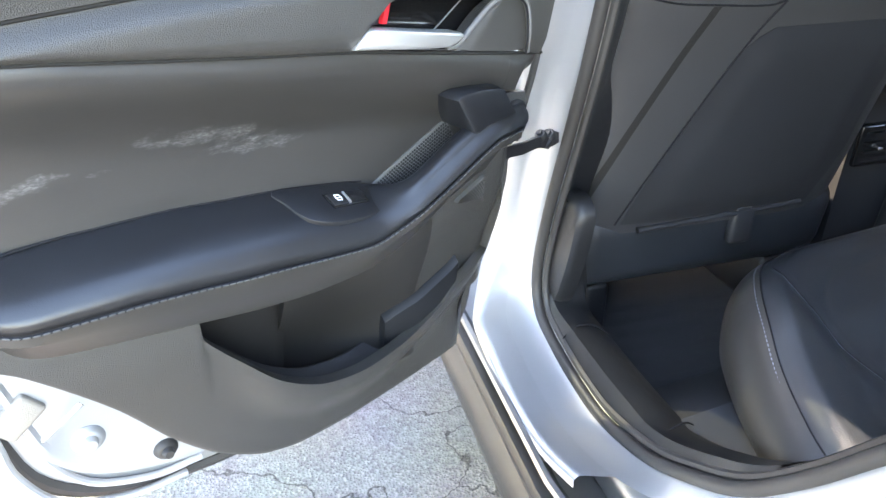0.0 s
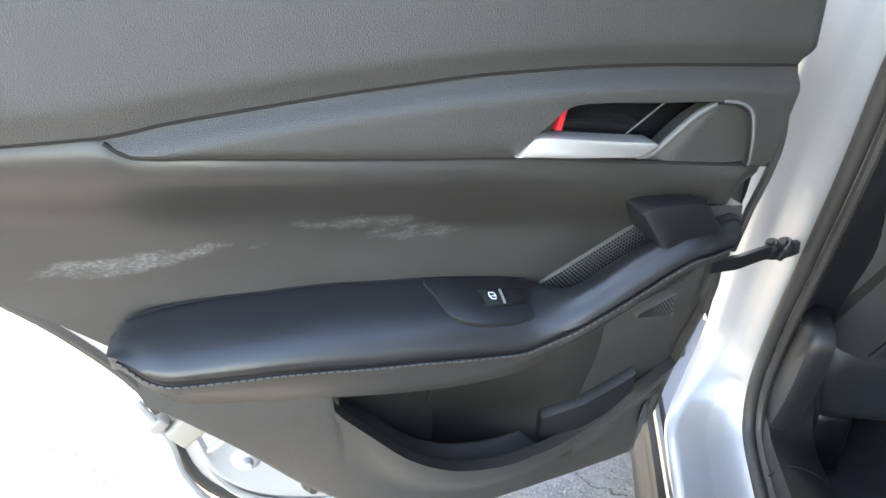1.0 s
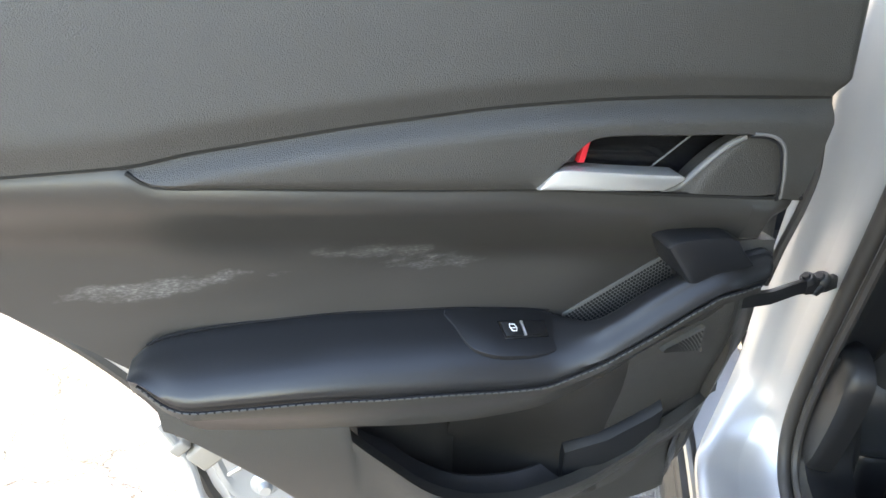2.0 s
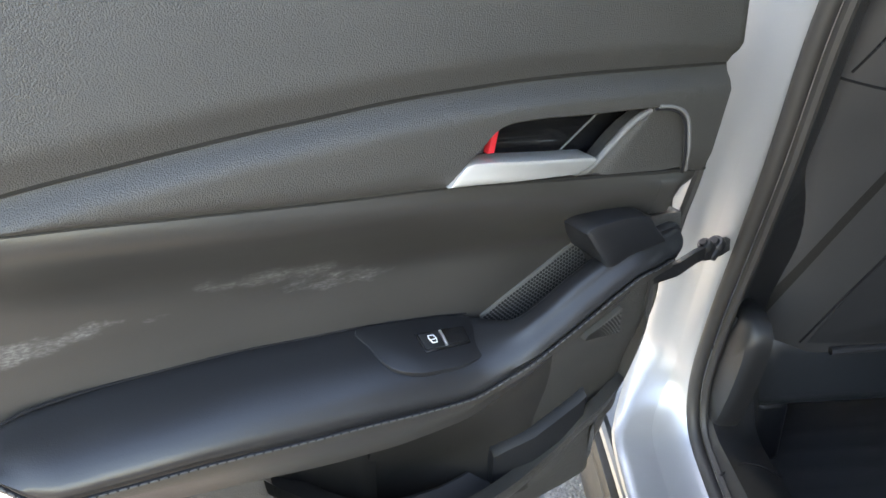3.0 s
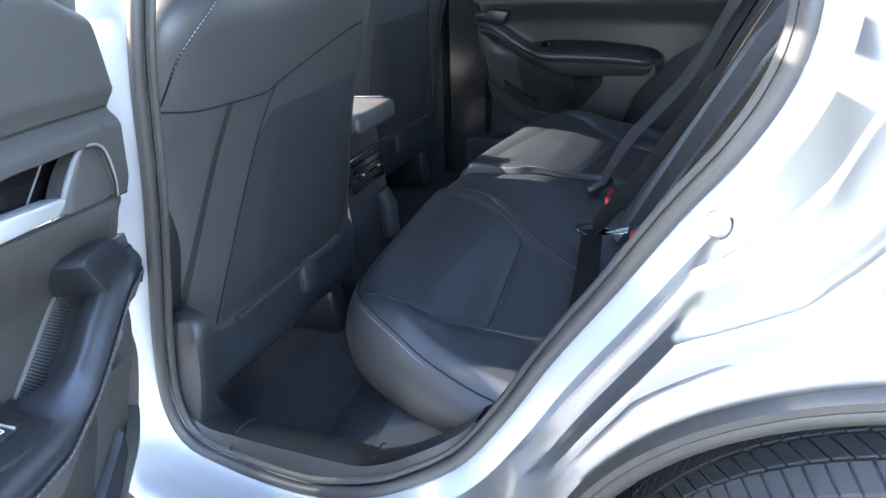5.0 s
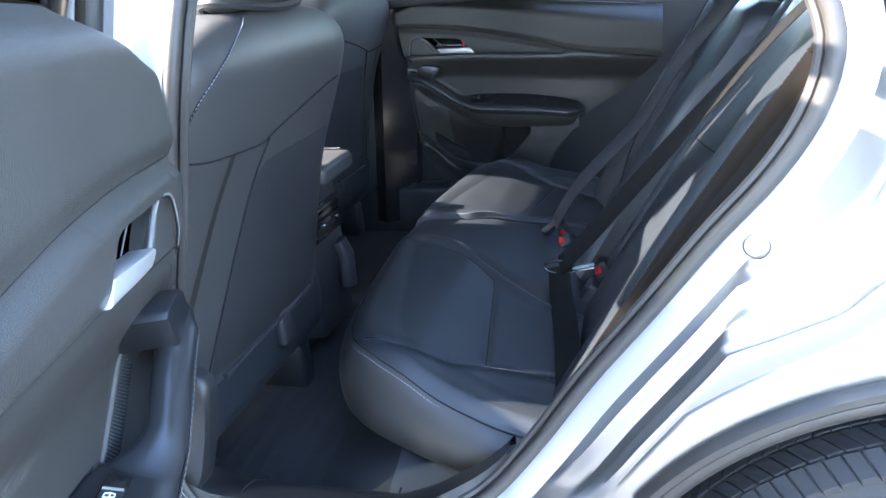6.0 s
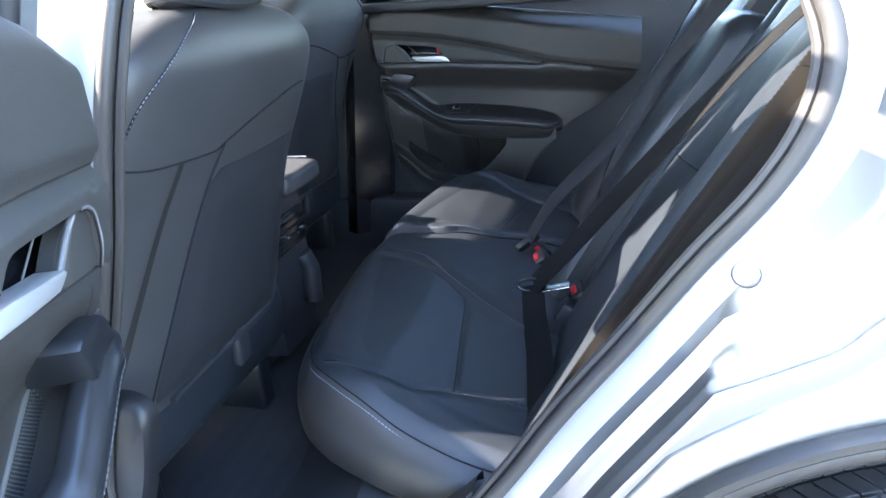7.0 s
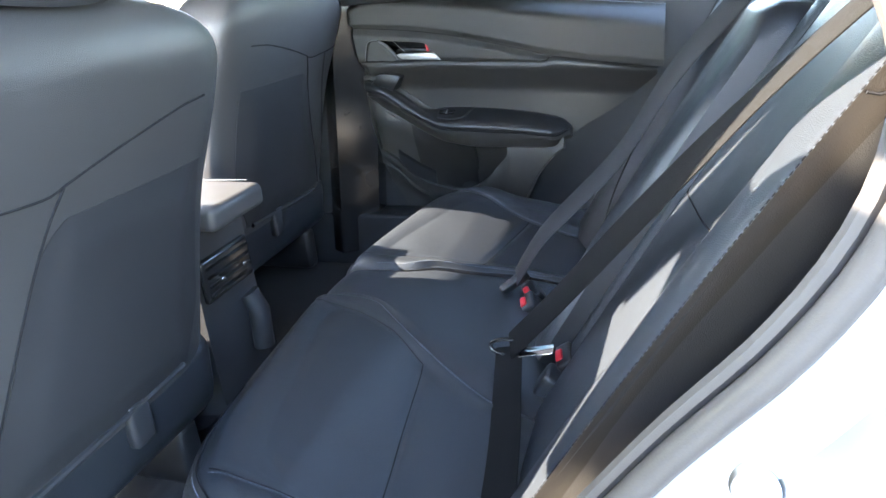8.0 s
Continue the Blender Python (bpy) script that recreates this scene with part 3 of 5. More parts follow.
part("floor_pan", join(slab(-1.9, 1.3, 0.20, FAR - 0.20, 0.20, 0.24), slab(-1.9, -0.87, MID - 0.16, MID + 0.16, 0.24, 0.36, 0.04)), CARPET, car, "black carpeted floor with centre tunnel")
part("floor_mat", surf(lambda x, y: (x, y, 0.2435 + 0.0015 * max(0, math.sin(x * 150)) ** 0.5 * (0.27 < y < 0.70)), lin(-0.90, -0.64, 60), lin(0.255, 0.715, 14), lambda x, y, p: Vector((x, y, 0.2405))), CARPET, car, "ribbed black floor mat")
part("heel_board", surf(lambda y, t: (-0.635 + 0.185 * t - 0.12 * (min(y, FAR - y) - 0.25), y, 0.242 + 0.128 * t), lin(0.17, FAR - 0.17, 14), lin(0, 1, 6), lambda y, t, p: p + Vector((0.05, 0, -0.02))), CARPET, car, "carpeted riser below the rear seat")
part("seat_base_cover", surf(lambda y, t: (-0.452 + 0.26 * t - 0.12 * (y - 0.25) * (1 - t), y, 0.372 + 0.012 * math.sin(math.pi * t)), lin(0.17, 0.42, 8), lin(0, 1, 10), lambda y, t, p: p + Vector((0, 0, -0.05))), RISER, car, "dark plastic cover below the seat's side")
part("tailgate", join(slab(0.95, 1.05, 0.2, FAR - 0.2, 0.25, 1.0), slab(0.3, 1.0, 0.32, FAR - 0.32, 0.95, 0.97)), DARK, car, "dark boot closing panel")
part("bulkhead", join(slab(-2.0, -1.9, 0.15, FAR - 0.15, 0.2, 0.85), slab(-2.3, -1.62, 0.16, FAR - 0.16, 0.80, 0.89, 0.04)), DARK, car, "dark dashboard")
for yy, nm in ((0.235, "near"), (FAR - 0.30, "far")):
    s = 1 if nm == "near" else -1
    part("window_pillar", tube([(-1.62, yy - 0.10 * s, 0.95), (-1.45, yy - 0.04 * s, 1.12), (-1.25, yy, 1.27), (-1.0, yy + 0.01 * s, 1.345)], 0.035, 10), DARK, car, "slanted windscreen pillar")
    part("roof_rail", tube([(-1.0, yy + 0.01 * s, 1.345), (-0.6, yy + 0.02 * s, 1.375), (-0.2, yy + 0.02 * s, 1.375), (0.2, yy + 0.02 * s, 1.345), (0.7, yy + 0.03 * s, 1.25), (1.0, yy + 0.03 * s, 1.12)], 0.038, 10), PAINT, car, "painted roof rail")
# unseen edge, added and sized to block the sun from the backrest's flank
part("roof_shade_edge", loft([[Vector((x, y, z + 0.02 * (1 - ((x + 0.5) / 0.5) ** 2))) for y, z in ((0.165, 1.335), (0.20, 1.325), (0.238, 1.345), (0.238, 1.375), (0.20, 1.385), (0.17, 1.365))] for x in lin(-0.95, -0.12, 14)]), PAINT, car, "unseen silver roof edge added to keep the sun off the backrest's flank")
part("rear_pillar", surf(lambda x, z: (x + 0.10 * (1.3 - z), 0.20 + (z - 1.0) * 0.35, z), lin(0.30, 0.85, 6), lin(0.90, 1.32, 8), lambda x, z, p: p + Vector((0, 0.05, 0))), PAINT, car, "silver painted rear pillar")

# the near front door, open ahead of the pillar
FA = radians(-62)
FU, FN = Vector((math.cos(FA), math.sin(FA), 0)), Vector((-math.sin(FA), math.cos(FA), 0))


def fd(u, w, z):
    return Vector((-1.80, 0.06, 0)) + FU * u + FN * w + Vector((0, 0, z))


fdoor = thing("front_door", "silver front door of the car, open", "car door", at=fd(0, 0, 0.3))
part("door_skin", surf(lambda u, z: fd(u, -0.06 * math.sin(math.pi * min(1, max(0, (z - 0.2) / 0.9))), z), lin(0, 1.06, 10), lin(0.17, 1.02, 12), lambda u, z, p: p + FN * 0.12), PAINT, fdoor)
part("trim_card", surf(lambda u, z: fd(u, 0.10 + 0.03 * math.sin(math.pi * (z - 0.34) / 0.68), z), lin(0.04, 1.0, 10), lin(0.34, 1.02, 12), lambda u, z, p: p - FN * 0.02), CARD, fdoor, "dark trim card")
part("window_frame", tube(spline([fd(1.04, 0.05, 1.0), fd(1.02, 0.10, 1.15), fd(0.98, 0.16, 1.30), fd(0.7, 0.18, 1.34), fd(0.4, 0.15, 1.26), fd(0.1, 0.08, 1.05)], 30), 0.024, 10), DARK, fdoor, "black window frame")
part("window_pane", surf(lambda u, z: fd(u, 0.06 + 0.35 * (z - 1.0), z), lin(0.06, 1.03, 4), lin(1.0, 1.335, 5), lambda u, z, p: p + FN * 0.004), PRIVACY, fdoor, "tinted side window")

# the far side, shut: sill wall under the doors and a pillar between them
part("far_side", join(slab(-1.9, 1.0, FAR - 0.20, FAR - 0.10, 0.20, 0.40), slab(-1.9, -0.90, FAR - 0.2, FAR - 0.12, 0.40, 0.98), slab(-1.0, 1.0, FAR - 0.10, FAR - 0.06, 0.30, 1.02)), DARK, car, "dark far side lining")
part("far_pillar", surf(lambda y, z: (-0.945 + 0.10 * (z - 0.45) + 0.10 * y, FAR - 0.225 + 0.06 * abs(y) - 0.0 + 0.30 * max(0, z - 1.0), z), lin(-1, 1, 7), lin(0.28, 1.36, 18), lambda y, z, p: p + Vector((0, 0.06, 0))), GLOSS, car, "dark plastic pillar trim on the far side")


# ---- the rear doors ----
# door frame: u runs rearwards along the door from its hinge end, w towards the cabin, z up
DU, DN = Vector((0.407, -0.913, 0)).normalized(), Vector((0.913, 0.407, 0)).normalized()
DO = Vector((-0.5465, 0.0278, 0))


def near(u, w, z):
    """The door leans towards the cabin at its top."""
    lean = 0.007 * smoothstep(0.80, 0.86, z) + 0.116 * min(0.09, max(0.0, z - 0.858))
    return DO + DU * u + DN * (w + lean) + Vector((0, 0, z + 0.005 * smoothstep(0.82, 0.88, z)))


def far(u, w, z):
    return Vector((u - 0.834, 1.622 - w, z - 0.049 - (u - 0.238) * 0.185))


line_top = crv([(-0.02, 0.944), (0.003, 0.946), (0.07, 0.952), (0.14, 0.958), (0.2, 0.961), (0.268, 0.962), (0.323, 0.960), (0.37, 0.958), (0.429, 0.954), (0.483, 0.950), (0.527, 0.945), (0.593, 0.946), (0.80, 0.952)])
line_low = crv([(-0.02, 0.856), (0.01, 0.860), (0.068, 0.868), (0.129, 0.877), (0.239, 0.895), (0.309, 0.903), (0.389, 0.913), (0.463, 0.923), (0.508, 0.929), (0.519, 0.935), (0.527, 0.944)])
stitch_z = crv([(0.02, 0.784), (0.059, 0.785), (0.089, 0.774), (0.118, 0.759), (0.153, 0.742), (0.192, 0.725), (0.23, 0.715), (0.268, 0.718), (0.316, 0.724), (0.363, 0.729), (0.407, 0.735), (0.451, 0.740), (0.492, 0.7425), (0.532, 0.745), (0.548, 0.750), (0.558, 0.757), (0.566, 0.762), (0.575, 0.762)])
back_z = crv([(0.02, 0.812), (0.07, 0.805), (0.12, 0.785), (0.16, 0.763), (0.192, 0.752), (0.236, 0.760), (0.277, 0.767), (0.305, 0.771), (0.352, 0.776), (0.399, 0.781), (0.445, 0.783), (0.489, 0.784), (0.534, 0.782), (0.556, 0.777), (0.568, 0.770), (0.575, 0.764)])
low_z = crv([(0.02, 0.742), (0.101, 0.716), (0.18, 0.686), (0.234, 0.672), (0.282, 0.671), (0.333, 0.675), (0.408, 0.687), (0.457, 0.695), (0.53, 0.708), (0.557, 0.722)])


ref_line = crv([(-0.02, 0.856), (0.129, 0.877), (0.239, 0.895), (0.309, 0.903), (0.389, 0.913), (0.463, 0.923), (0.53, 0.931), (0.62, 0.940), (0.80, 0.950)])


def insert_w(u, z):
    """Depth of the smooth insert: full at its top, hollowed above the armrest."""
    t = ref_line(u) - z
    hollow = -0.046 * smoothstep(0.004, 0.085, t) * smoothstep(-0.02, 0.10, u)
    return 0.001 + hollow - 0.02 * smoothstep(0.45, 0.72, u) - 0.03 * smoothstep(0.66, 0.82, u)


def build_card(P, door, full):
    """The trim card with its parts, placed by P(u, w, z)."""
    thick = lambda k: (lambda u, v, p: p - (P(0, k, 0) - P(0, 0, 0)))
    # upper pad: rolls back to the window at its top, round at its front end
    def pad(u, v):
        z0 = line_top(u) + 0.001
        top = (1.108 if full else 1.060) - 0.034 * smoothstep(0.10, -0.015, u) ** 2 + (u - 0.238) * 0.06
        z = z0 + (top - z0) * v
        roll = 0.060 * smoothstep(0.55, 1.0, v) ** 2
        return P(u + 0.010 * smoothstep(0.02, -0.02, u) * (1 - smoothstep(0, 0.12, v)), 0.006 * smoothstep(0, 0.12, v) - roll - 0.030 * smoothstep(-0.004, -0.021, u) ** 2 - 0.02 * smoothstep(0.6, 0.82, u), z)
    part("upper_pad", surf(pad, [-0.020, -0.0195, -0.0185, -0.017, -0.0145, -0.011, -0.006] + lin(0.0, 0.80, 60), lin(0, 1, 26), thick(0.03)), PAD, door, "grained soft upper pad")

    # dart-shaped trim with the handle recess cut into it
    RA, RB = 0.0285, 0.236
    rec_top = crv([(0.0285, 0.868), (0.031, 0.885), (0.037, 0.906), (0.046, 0.917), (0.066, 0.9225), (0.136, 0.929), (0.17, 0.9325), (0.19, 0.9335), (0.200, 0.932), (0.207, 0.928), (0.212, 0.923), (0.226, 0.911), (0.236, 0.901)])

    def dart_w(u, z):
        v = (z - line_low(u)) / max(1e-4, line_top(u) - line_low(u))
        edge = line_top(u) - z
        return 0.004 * smoothstep(0, 0.2, v) - 0.013 * smoothstep(0.020, 0.0, edge) + 0.004
    us = lin(-0.003, RA - 0.0004, 4) + lin(RA, 0.06, 16) + lin(0.062, 0.19, 24) + lin(0.1925, RB, 20) + lin(RB + 0.0004, 0.526, 36)

    def above(u, v):
        lo = rec_top(u) if RA <= u <= RB else line_low(u)
        z = lo + (line_top(u) - lo) * v
        return P(u + 0.010 * smoothstep(0.03, -0.004, u) * (1 - (z - 0.86) / 0.085), dart_w(u, z) - 0.002 * (1 - min(1, v * 25)), z)
    part("dart_trim", surf(above, us, [0, 0.02, 0.05] + lin(0.1, 1, 13), thick(0.022)), CARD, door, "grained plastic dart-shaped trim panel")
    # black cords stand in for the shade in the joints above and below
    part("trim_gap_shade", tube([P(u, -0.0035, line_top(u) - 0.0005) for u in lin(0.0, 0.79, 90)], 0.0017, 6), BLACK, door, "black cord for the shade in the joint below the upper pad")
    part("trim_gap_shade", tube([P(u, -0.0015, line_low(u) - 0.001) for u in lin(0.0, 0.525, 70)], 0.0019, 6), BLACK, door, "black cord for the shade in the joint below the dart-shaped trim")
    # recess bowl, the front infill and the bright edge between them
    def bowl(u, v):
        z0, z1 = line_low(u) + 0.002, rec_top(u) + 0.0005
        z = z0 + (z1 - z0) * v
        deep = 0.034 * (math.sin(math.pi * min(1, max(0, v))) ** 0.5) * smoothstep(0.236, 0.19, u) * smoothstep(0.028, 0.06, u)
        return P(u, -0.003 - deep, z)
    part("handle_recess", surf(bowl, lin(RA + 0.001, RB - 0.001, 40), lin(0, 1, 12), thick(0.004)), GLOSS, door, "glossy black handle recess")
    fin_u = crv([(0.870, 0.126), (0.878, 0.121), (0.882, 0.1175), (0.894, 0.107), (0.912, 0.086), (0.921, 0.066)])
    rim_u = crv([(0.864, 0.0285), (0.885, 0.0308), (0.906, 0.0368), (0.917, 0.0458), (0.921, 0.060)])

    def infill(s, z):
        u = fin_u(z) + (rim_u(z) - fin_u(z)) * s
        return P(u, 0.0015 - 0.006 * smoothstep(0.25, 0.0, s), max(z, line_low(u) + 0.001))
    part("recess_infill", surf(infill, lin(0, 1, 14), lin(0.866, 0.921, 12), thick(0.012)), CARD, door, "triangular infill in front of the handle")
    fin = [(0.135, 0.8825), (0.127, 0.8822), (0.119, 0.884), (0.107, 0.895), (0.086, 0.913), (0.070, 0.9205)]
    part("recess_fin", tube([P(u, 0.001, z) for u, z in spline(fin, 20)], 0.0027, 8), FIN, door, "smooth raised edge beside the handle")
    rim = [(0.068, 0.0082, 0.924), (0.056, 0.0080, 0.922), (0.047, 0.0079, 0.9185), (0.041, 0.0080, 0.914), (0.037, 0.0080, 0.908), (0.034, 0.0081, 0.898), (0.030, 0.0076, 0.881), (0.025, 0.0032, 0.862)]
    part("recess_rim", tube([P(u, w - 0.0006, z) for u, w, z in spline(rim, 24)], 0.0015, 8), FIN, door, "smooth rounded rim of the infill")
    part("rim_groove", tube([P(u + 0.0028, w - 0.0008, z - 0.0016) for u, w, z in spline(rim, 24)], 0.0011, 6), SEAM, door, "dark groove beside the rim")
    part("recess_divider", tube([P(0.139, -0.014, 0.897), P(0.105, -0.012, 0.925)], 0.0008, 6), FIN, door, "thin edge inside the recess")
    # pull lever: a flat wedge
    lever = [(0.241, 0.8965), (0.2345, 0.904), (0.228, 0.9105), (0.222, 0.9115), (0.208, 0.9095), (0.165, 0.902), (0.124, 0.8955), (0.1195, 0.8925), (0.122, 0.8895), (0.129, 0.886), (0.137, 0.8835), (0.16, 0.886), (0.189, 0.8895), (0.22, 0.894)]
    part("pull_handle", plate(P, lever, -0.012, 0.0095, 0.0026), SATIN, door, "satin silver pull handle")
    part("lock_tab", plate(P, [(0.2080, 0.9130), (0.2030, 0.9125), (0.1993, 0.9298), (0.2040, 0.9303)], -0.012, 0.001, 0.0008), RED, door, "small red lock tab")
    part("lock_slider", plate(P, [(0.223, 0.9125), (0.2095, 0.9125), (0.2055, 0.929), (0.210, 0.926)], -0.014, -0.003, 0.001), DARK, door, "dark lock slider")
    # smooth insert
    def ins(u, v):
        z1 = (line_low(u) - 0.002) if u < 0.527 else line_top(u) - 0.0015
        z0 = 0.690 if u < 0.50 else max(0.690, insert_bottom(u))
        if u < 0.05:
            z0 = 0.824 - 0.12 * smoothstep(0.045, 0.05, u)
        z = z1 + (z0 - z1) * v
        lip = 0.006 * math.exp(-((z1 - z) / 0.007) ** 2)
        return P(u + 0.011 * smoothstep(0.035, 0.004, u) * max(0, (0.856 - z) / 0.035), insert_w(u, z) - lip - 0.02 * smoothstep(0.03, 0.005, u) * smoothstep(0.86, 0.83, z), z)
    insert_bottom = crv([(0.50, 0.690), (0.57, 0.738), (0.582, 0.748), (0.62, 0.779), (0.651, 0.802), (0.71, 0.85), (0.76, 0.90), (0.80, 0.945)])
    part("insert", surf(ins, lin(0.005, 0.044, 8) + lin(0.0455, 0.05, 4) + lin(0.06, 0.785, 68), lin(0, 1, 30), thick(0.02)), SMOOTH, door, "smooth vinyl insert with dried smears" if full else "smooth vinyl insert")

    # armrest: lofted along u
    def arm_ring(u):
        bz, sz, lz = back_z(u), stitch_z(u), low_z(u)
        grab = smoothstep(0.215, 0.165, u)
        wb = -0.048 + 0.034 * grab
        crest = 0.015 - 0.004 * smoothstep(0.45, 0.57, u) + 0.003 * grab
        end = smoothstep(0.515, 0.588, u) ** 1.3
        tip = smoothstep(0.06, 0.018, u)
        crest -= 0.030 * end + 0.010 * tip
        lz = lz + (sz - lz) * 0.35 * end
        h = bz - sz
        p = [(wb, bz - 0.020), (wb + 0.001, bz - 0.003), (wb + 0.005, bz), (wb * 0.70 + crest * 0.30, bz - (0.12 - 0.14 * grab) * h), (wb * 0.42 + crest * 0.58, bz - (0.30 - 0.26 * grab) * h), (crest - 0.010, sz + (0.48 + 0.26 * grab) * h), (crest - 0.003, sz + (0.28 + 0.16 * grab) * h),
             (crest, sz + 0.13 * h), (crest - 0.002, sz + 0.001), (crest - 0.0035, sz - 0.002), (crest - 0.004, sz - 0.006)]
        return p, crest, sz, lz, wb
    au = lin(0.022, 0.573, 90)
    rings, skirt = [], []
    for u in au:
        p, crest, sz, lz, wb = arm_ring(u)
        top = spline([(a, b) for a, b in p], 22)
        rings.append([P(u, a, b) for a, b in top] + [P(u, -0.045 if u > 0.2 else wb, p[-1][1] - 0.001)])
        d = 0.018 + 0.020 * smoothstep(0.25, 0.05, u)
        side = [(crest - 0.0045, sz - 0.0045), (crest - 0.006, sz - 0.015), (crest - d * 0.6, (sz + lz) / 2), (crest - d, lz + 0.004), (crest - d - 0.006, lz), (-0.07, lz + 0.002), (-0.07, sz - 0.006)]
        skirt.append([P(u, a, b) for a, b in side])
    ahead = P(1, 0, 0) - P(0, 0, 0)

    def capped(rs):
        """Rounds off both ends of a row of rings."""
        def shrink(r, d, k):
            c = sum(r, Vector()) / len(r)
            return [c + (q - c) * k + ahead * d for q in r]
        return [shrink(rs[0], d, k) for d, k in ((-0.012, 0.25), (-0.011, 0.5), (-0.008, 0.75), (-0.004, 0.92))] + rs + [shrink(rs[-1], d, k) for d, k in ((0.0008, 0.93), (0.0014, 0.75), (0.0018, 0.45), (0.002, 0.15))]
    rings, skirt = capped(rings), capped(skirt)
    part("armrest", loft(rings), ARM, door, "padded vinyl armrest rising to a grab handle")
    part("armrest_skirt", loft(skirt), SMOOTH, door, "smooth band below the armrest's seam")
    sp = [P(u, arm_ring(u)[1] - 0.0015, stitch_z(u) - 0.0035) for u in lin(0.024, 0.566, 120)]
    part("armrest_seam", tube(sp, 0.0015, 6), SEAM, door, "sewn seam")
    if full:
        part("armrest_stitching", dashes([p + DN * 0.0012 for p in sp], 0.0050, 0.0014, 0.0009, 0.0008, DN), THREAD, door, "grey double stitching along the armrest", "stuff")
    # switch panel on the armrest
    sw_out = [(0.305, -0.0422), (0.261, -0.0427), (0.219, -0.0427), (0.199, -0.0344), (0.194, -0.0216), (0.193, -0.0124), (0.21, -0.0023), (0.23, 0.0039), (0.251, 0.0054), (0.27, 0.0047), (0.287, -0.0013), (0.295, -0.0111), (0.3, -0.0246)]
    lift = lambda u, w: back_z(u) + 0.0015 - 0.42 * max(0.0, w + 0.047)
    S = lambda u, h, w: P(u, w + 0.38 * h, lift(u, w) + 0.92 * h)
    panel = part("switch_panel", plate(S, sw_out, -0.012, 0.0022, 0.0012, 56), ARM, door, "black switch panel let into the armrest")
    bez = [(0.26, -0.0289), (0.215, -0.0312), (0.216, -0.0146), (0.258, -0.0106)]
    part("switch_bezel", plate(S, bez, -0.002, 0.0034, 0.0005), GLOSS, panel, "glossy black switch bezel")
    bl = lambda s, t: tuple(bez[0][k] * (1 - s) * (1 - t) + bez[1][k] * s * (1 - t) + bez[2][k] * s * t + bez[3][k] * (1 - s) * t for k in (0, 1))
    quad = lambda s0, s1, m=0.10: [bl(s0, m), bl(s1, m), bl(s1, 1 - m), bl(s0, 1 - m)]
    part("window_switch", plate(S, quad(0.05, 0.44), 0.0, 0.0050, 0.0008), NIGHT, panel, "window switch")
    part("switch_bar", plate(S, quad(0.455, 0.51), 0.0, 0.0054, 0.0004), SATIN, panel, "silver bar on the switch")
    part("blank_cap", plate(S, quad(0.53, 0.95), 0.0, 0.0046, 0.0006), GLOSS, panel, "glossy blank cap")
    if full:
        ic = [bl(a, b) for a, b in ((0.20, 0.28), (0.31, 0.30), (0.335, 0.50), (0.31, 0.68), (0.22, 0.66), (0.195, 0.48))]
        part("window_symbol", join(tube([S(u, 0.0053, w) for u, w in ic], 0.00055, 6, True), tube([S(*[bl(0.20, 0.5)[0], 0.0053, bl(0.20, 0.5)[1]]), S(bl(0.33, 0.5)[0], 0.0053, bl(0.33, 0.5)[1])], 0.0005, 6)), WHITE, panel, "white printed window symbol")
    # grab handle's upper bracket
    part("grab_bracket", plate(P, [(0.124, 0.8335), (0.121, 0.837), (0.113, 0.839), (0.090, 0.839), (0.068, 0.837), (0.058, 0.832), (0.048, 0.818), (0.036, 0.803), (0.055, 0.801), (0.075, 0.799), (0.091, 0.793), (0.097, 0.794), (0.112, 0.816)], -0.045, 0.011, 0.004), ARM, door, "matt black bracket above the grab handle")
    part("front_panel", plate(P, [(0.050, 0.823), (0.008, 0.818), (0.004, 0.785), (0.035, 0.790)], -0.03, -0.008, 0.001), CARD, door, "small grained panel at the hinge end")

    # speaker grilles: plates with rows of round holes
    def perforated(name, corners, w, pitch, radius, label):
        a, b, c, d = [Vector(q) for q in corners]
        at = lambda s, t: (a * (1 - s) + d * s) * (1 - t) + (b * (1 - s) + c * s) * t
        g = part(name, plate(P, [a, b, c, d], w - 0.012, w, 0.001), GREY, door, label)
        rows, cols = int(max((b - a).length, (c - d).length) / (pitch * 0.87)), int((d - a).length / pitch)
        holes = []
        for j in range(rows):
            for i in range(cols):
                q = at((i + 0.6 + 0.5 * (j % 2)) / (cols + 0.8), (j + 0.7) / (rows + 0.9))
                holes.append(loft([[P(q.x + radius * k * math.cos(t), w + h, q.y + radius * k * math.sin(t)) for t in [m * math.tau / 6 for m in range(6)]] for k, h in ((1, 0.0002), (0.9, 0.0005))]))
        if full:
            part("hole", join(*holes), BLACK, g, "rows of small dark holes", "stuff")
    perforated("speaker_grille", [(0.188, 0.700), (0.192, 0.748), (0.094, 0.797), (0.068, 0.752)], -0.0425, 0.0040, 0.0016, "grey perforated speaker grille")
    perforated("lower_grille", [(0.100, 0.7065), (0.096, 0.7095), (0.058, 0.728), (0.060, 0.701)], -0.0155, 0.0036, 0.0014, "small triangular perforated grille")
    # lower card with a map pocket
    bot = crv([(-0.045, 0.43), (-0.022, 0.409), (0.054, 0.389), (0.136, 0.387), (0.228, 0.388), (0.28, 0.387), (0.326, 0.396), (0.361, 0.417), (0.40, 0.456), (0.438, 0.518), (0.483, 0.612), (0.517, 0.664), (0.545, 0.697), (0.56, 0.708)])
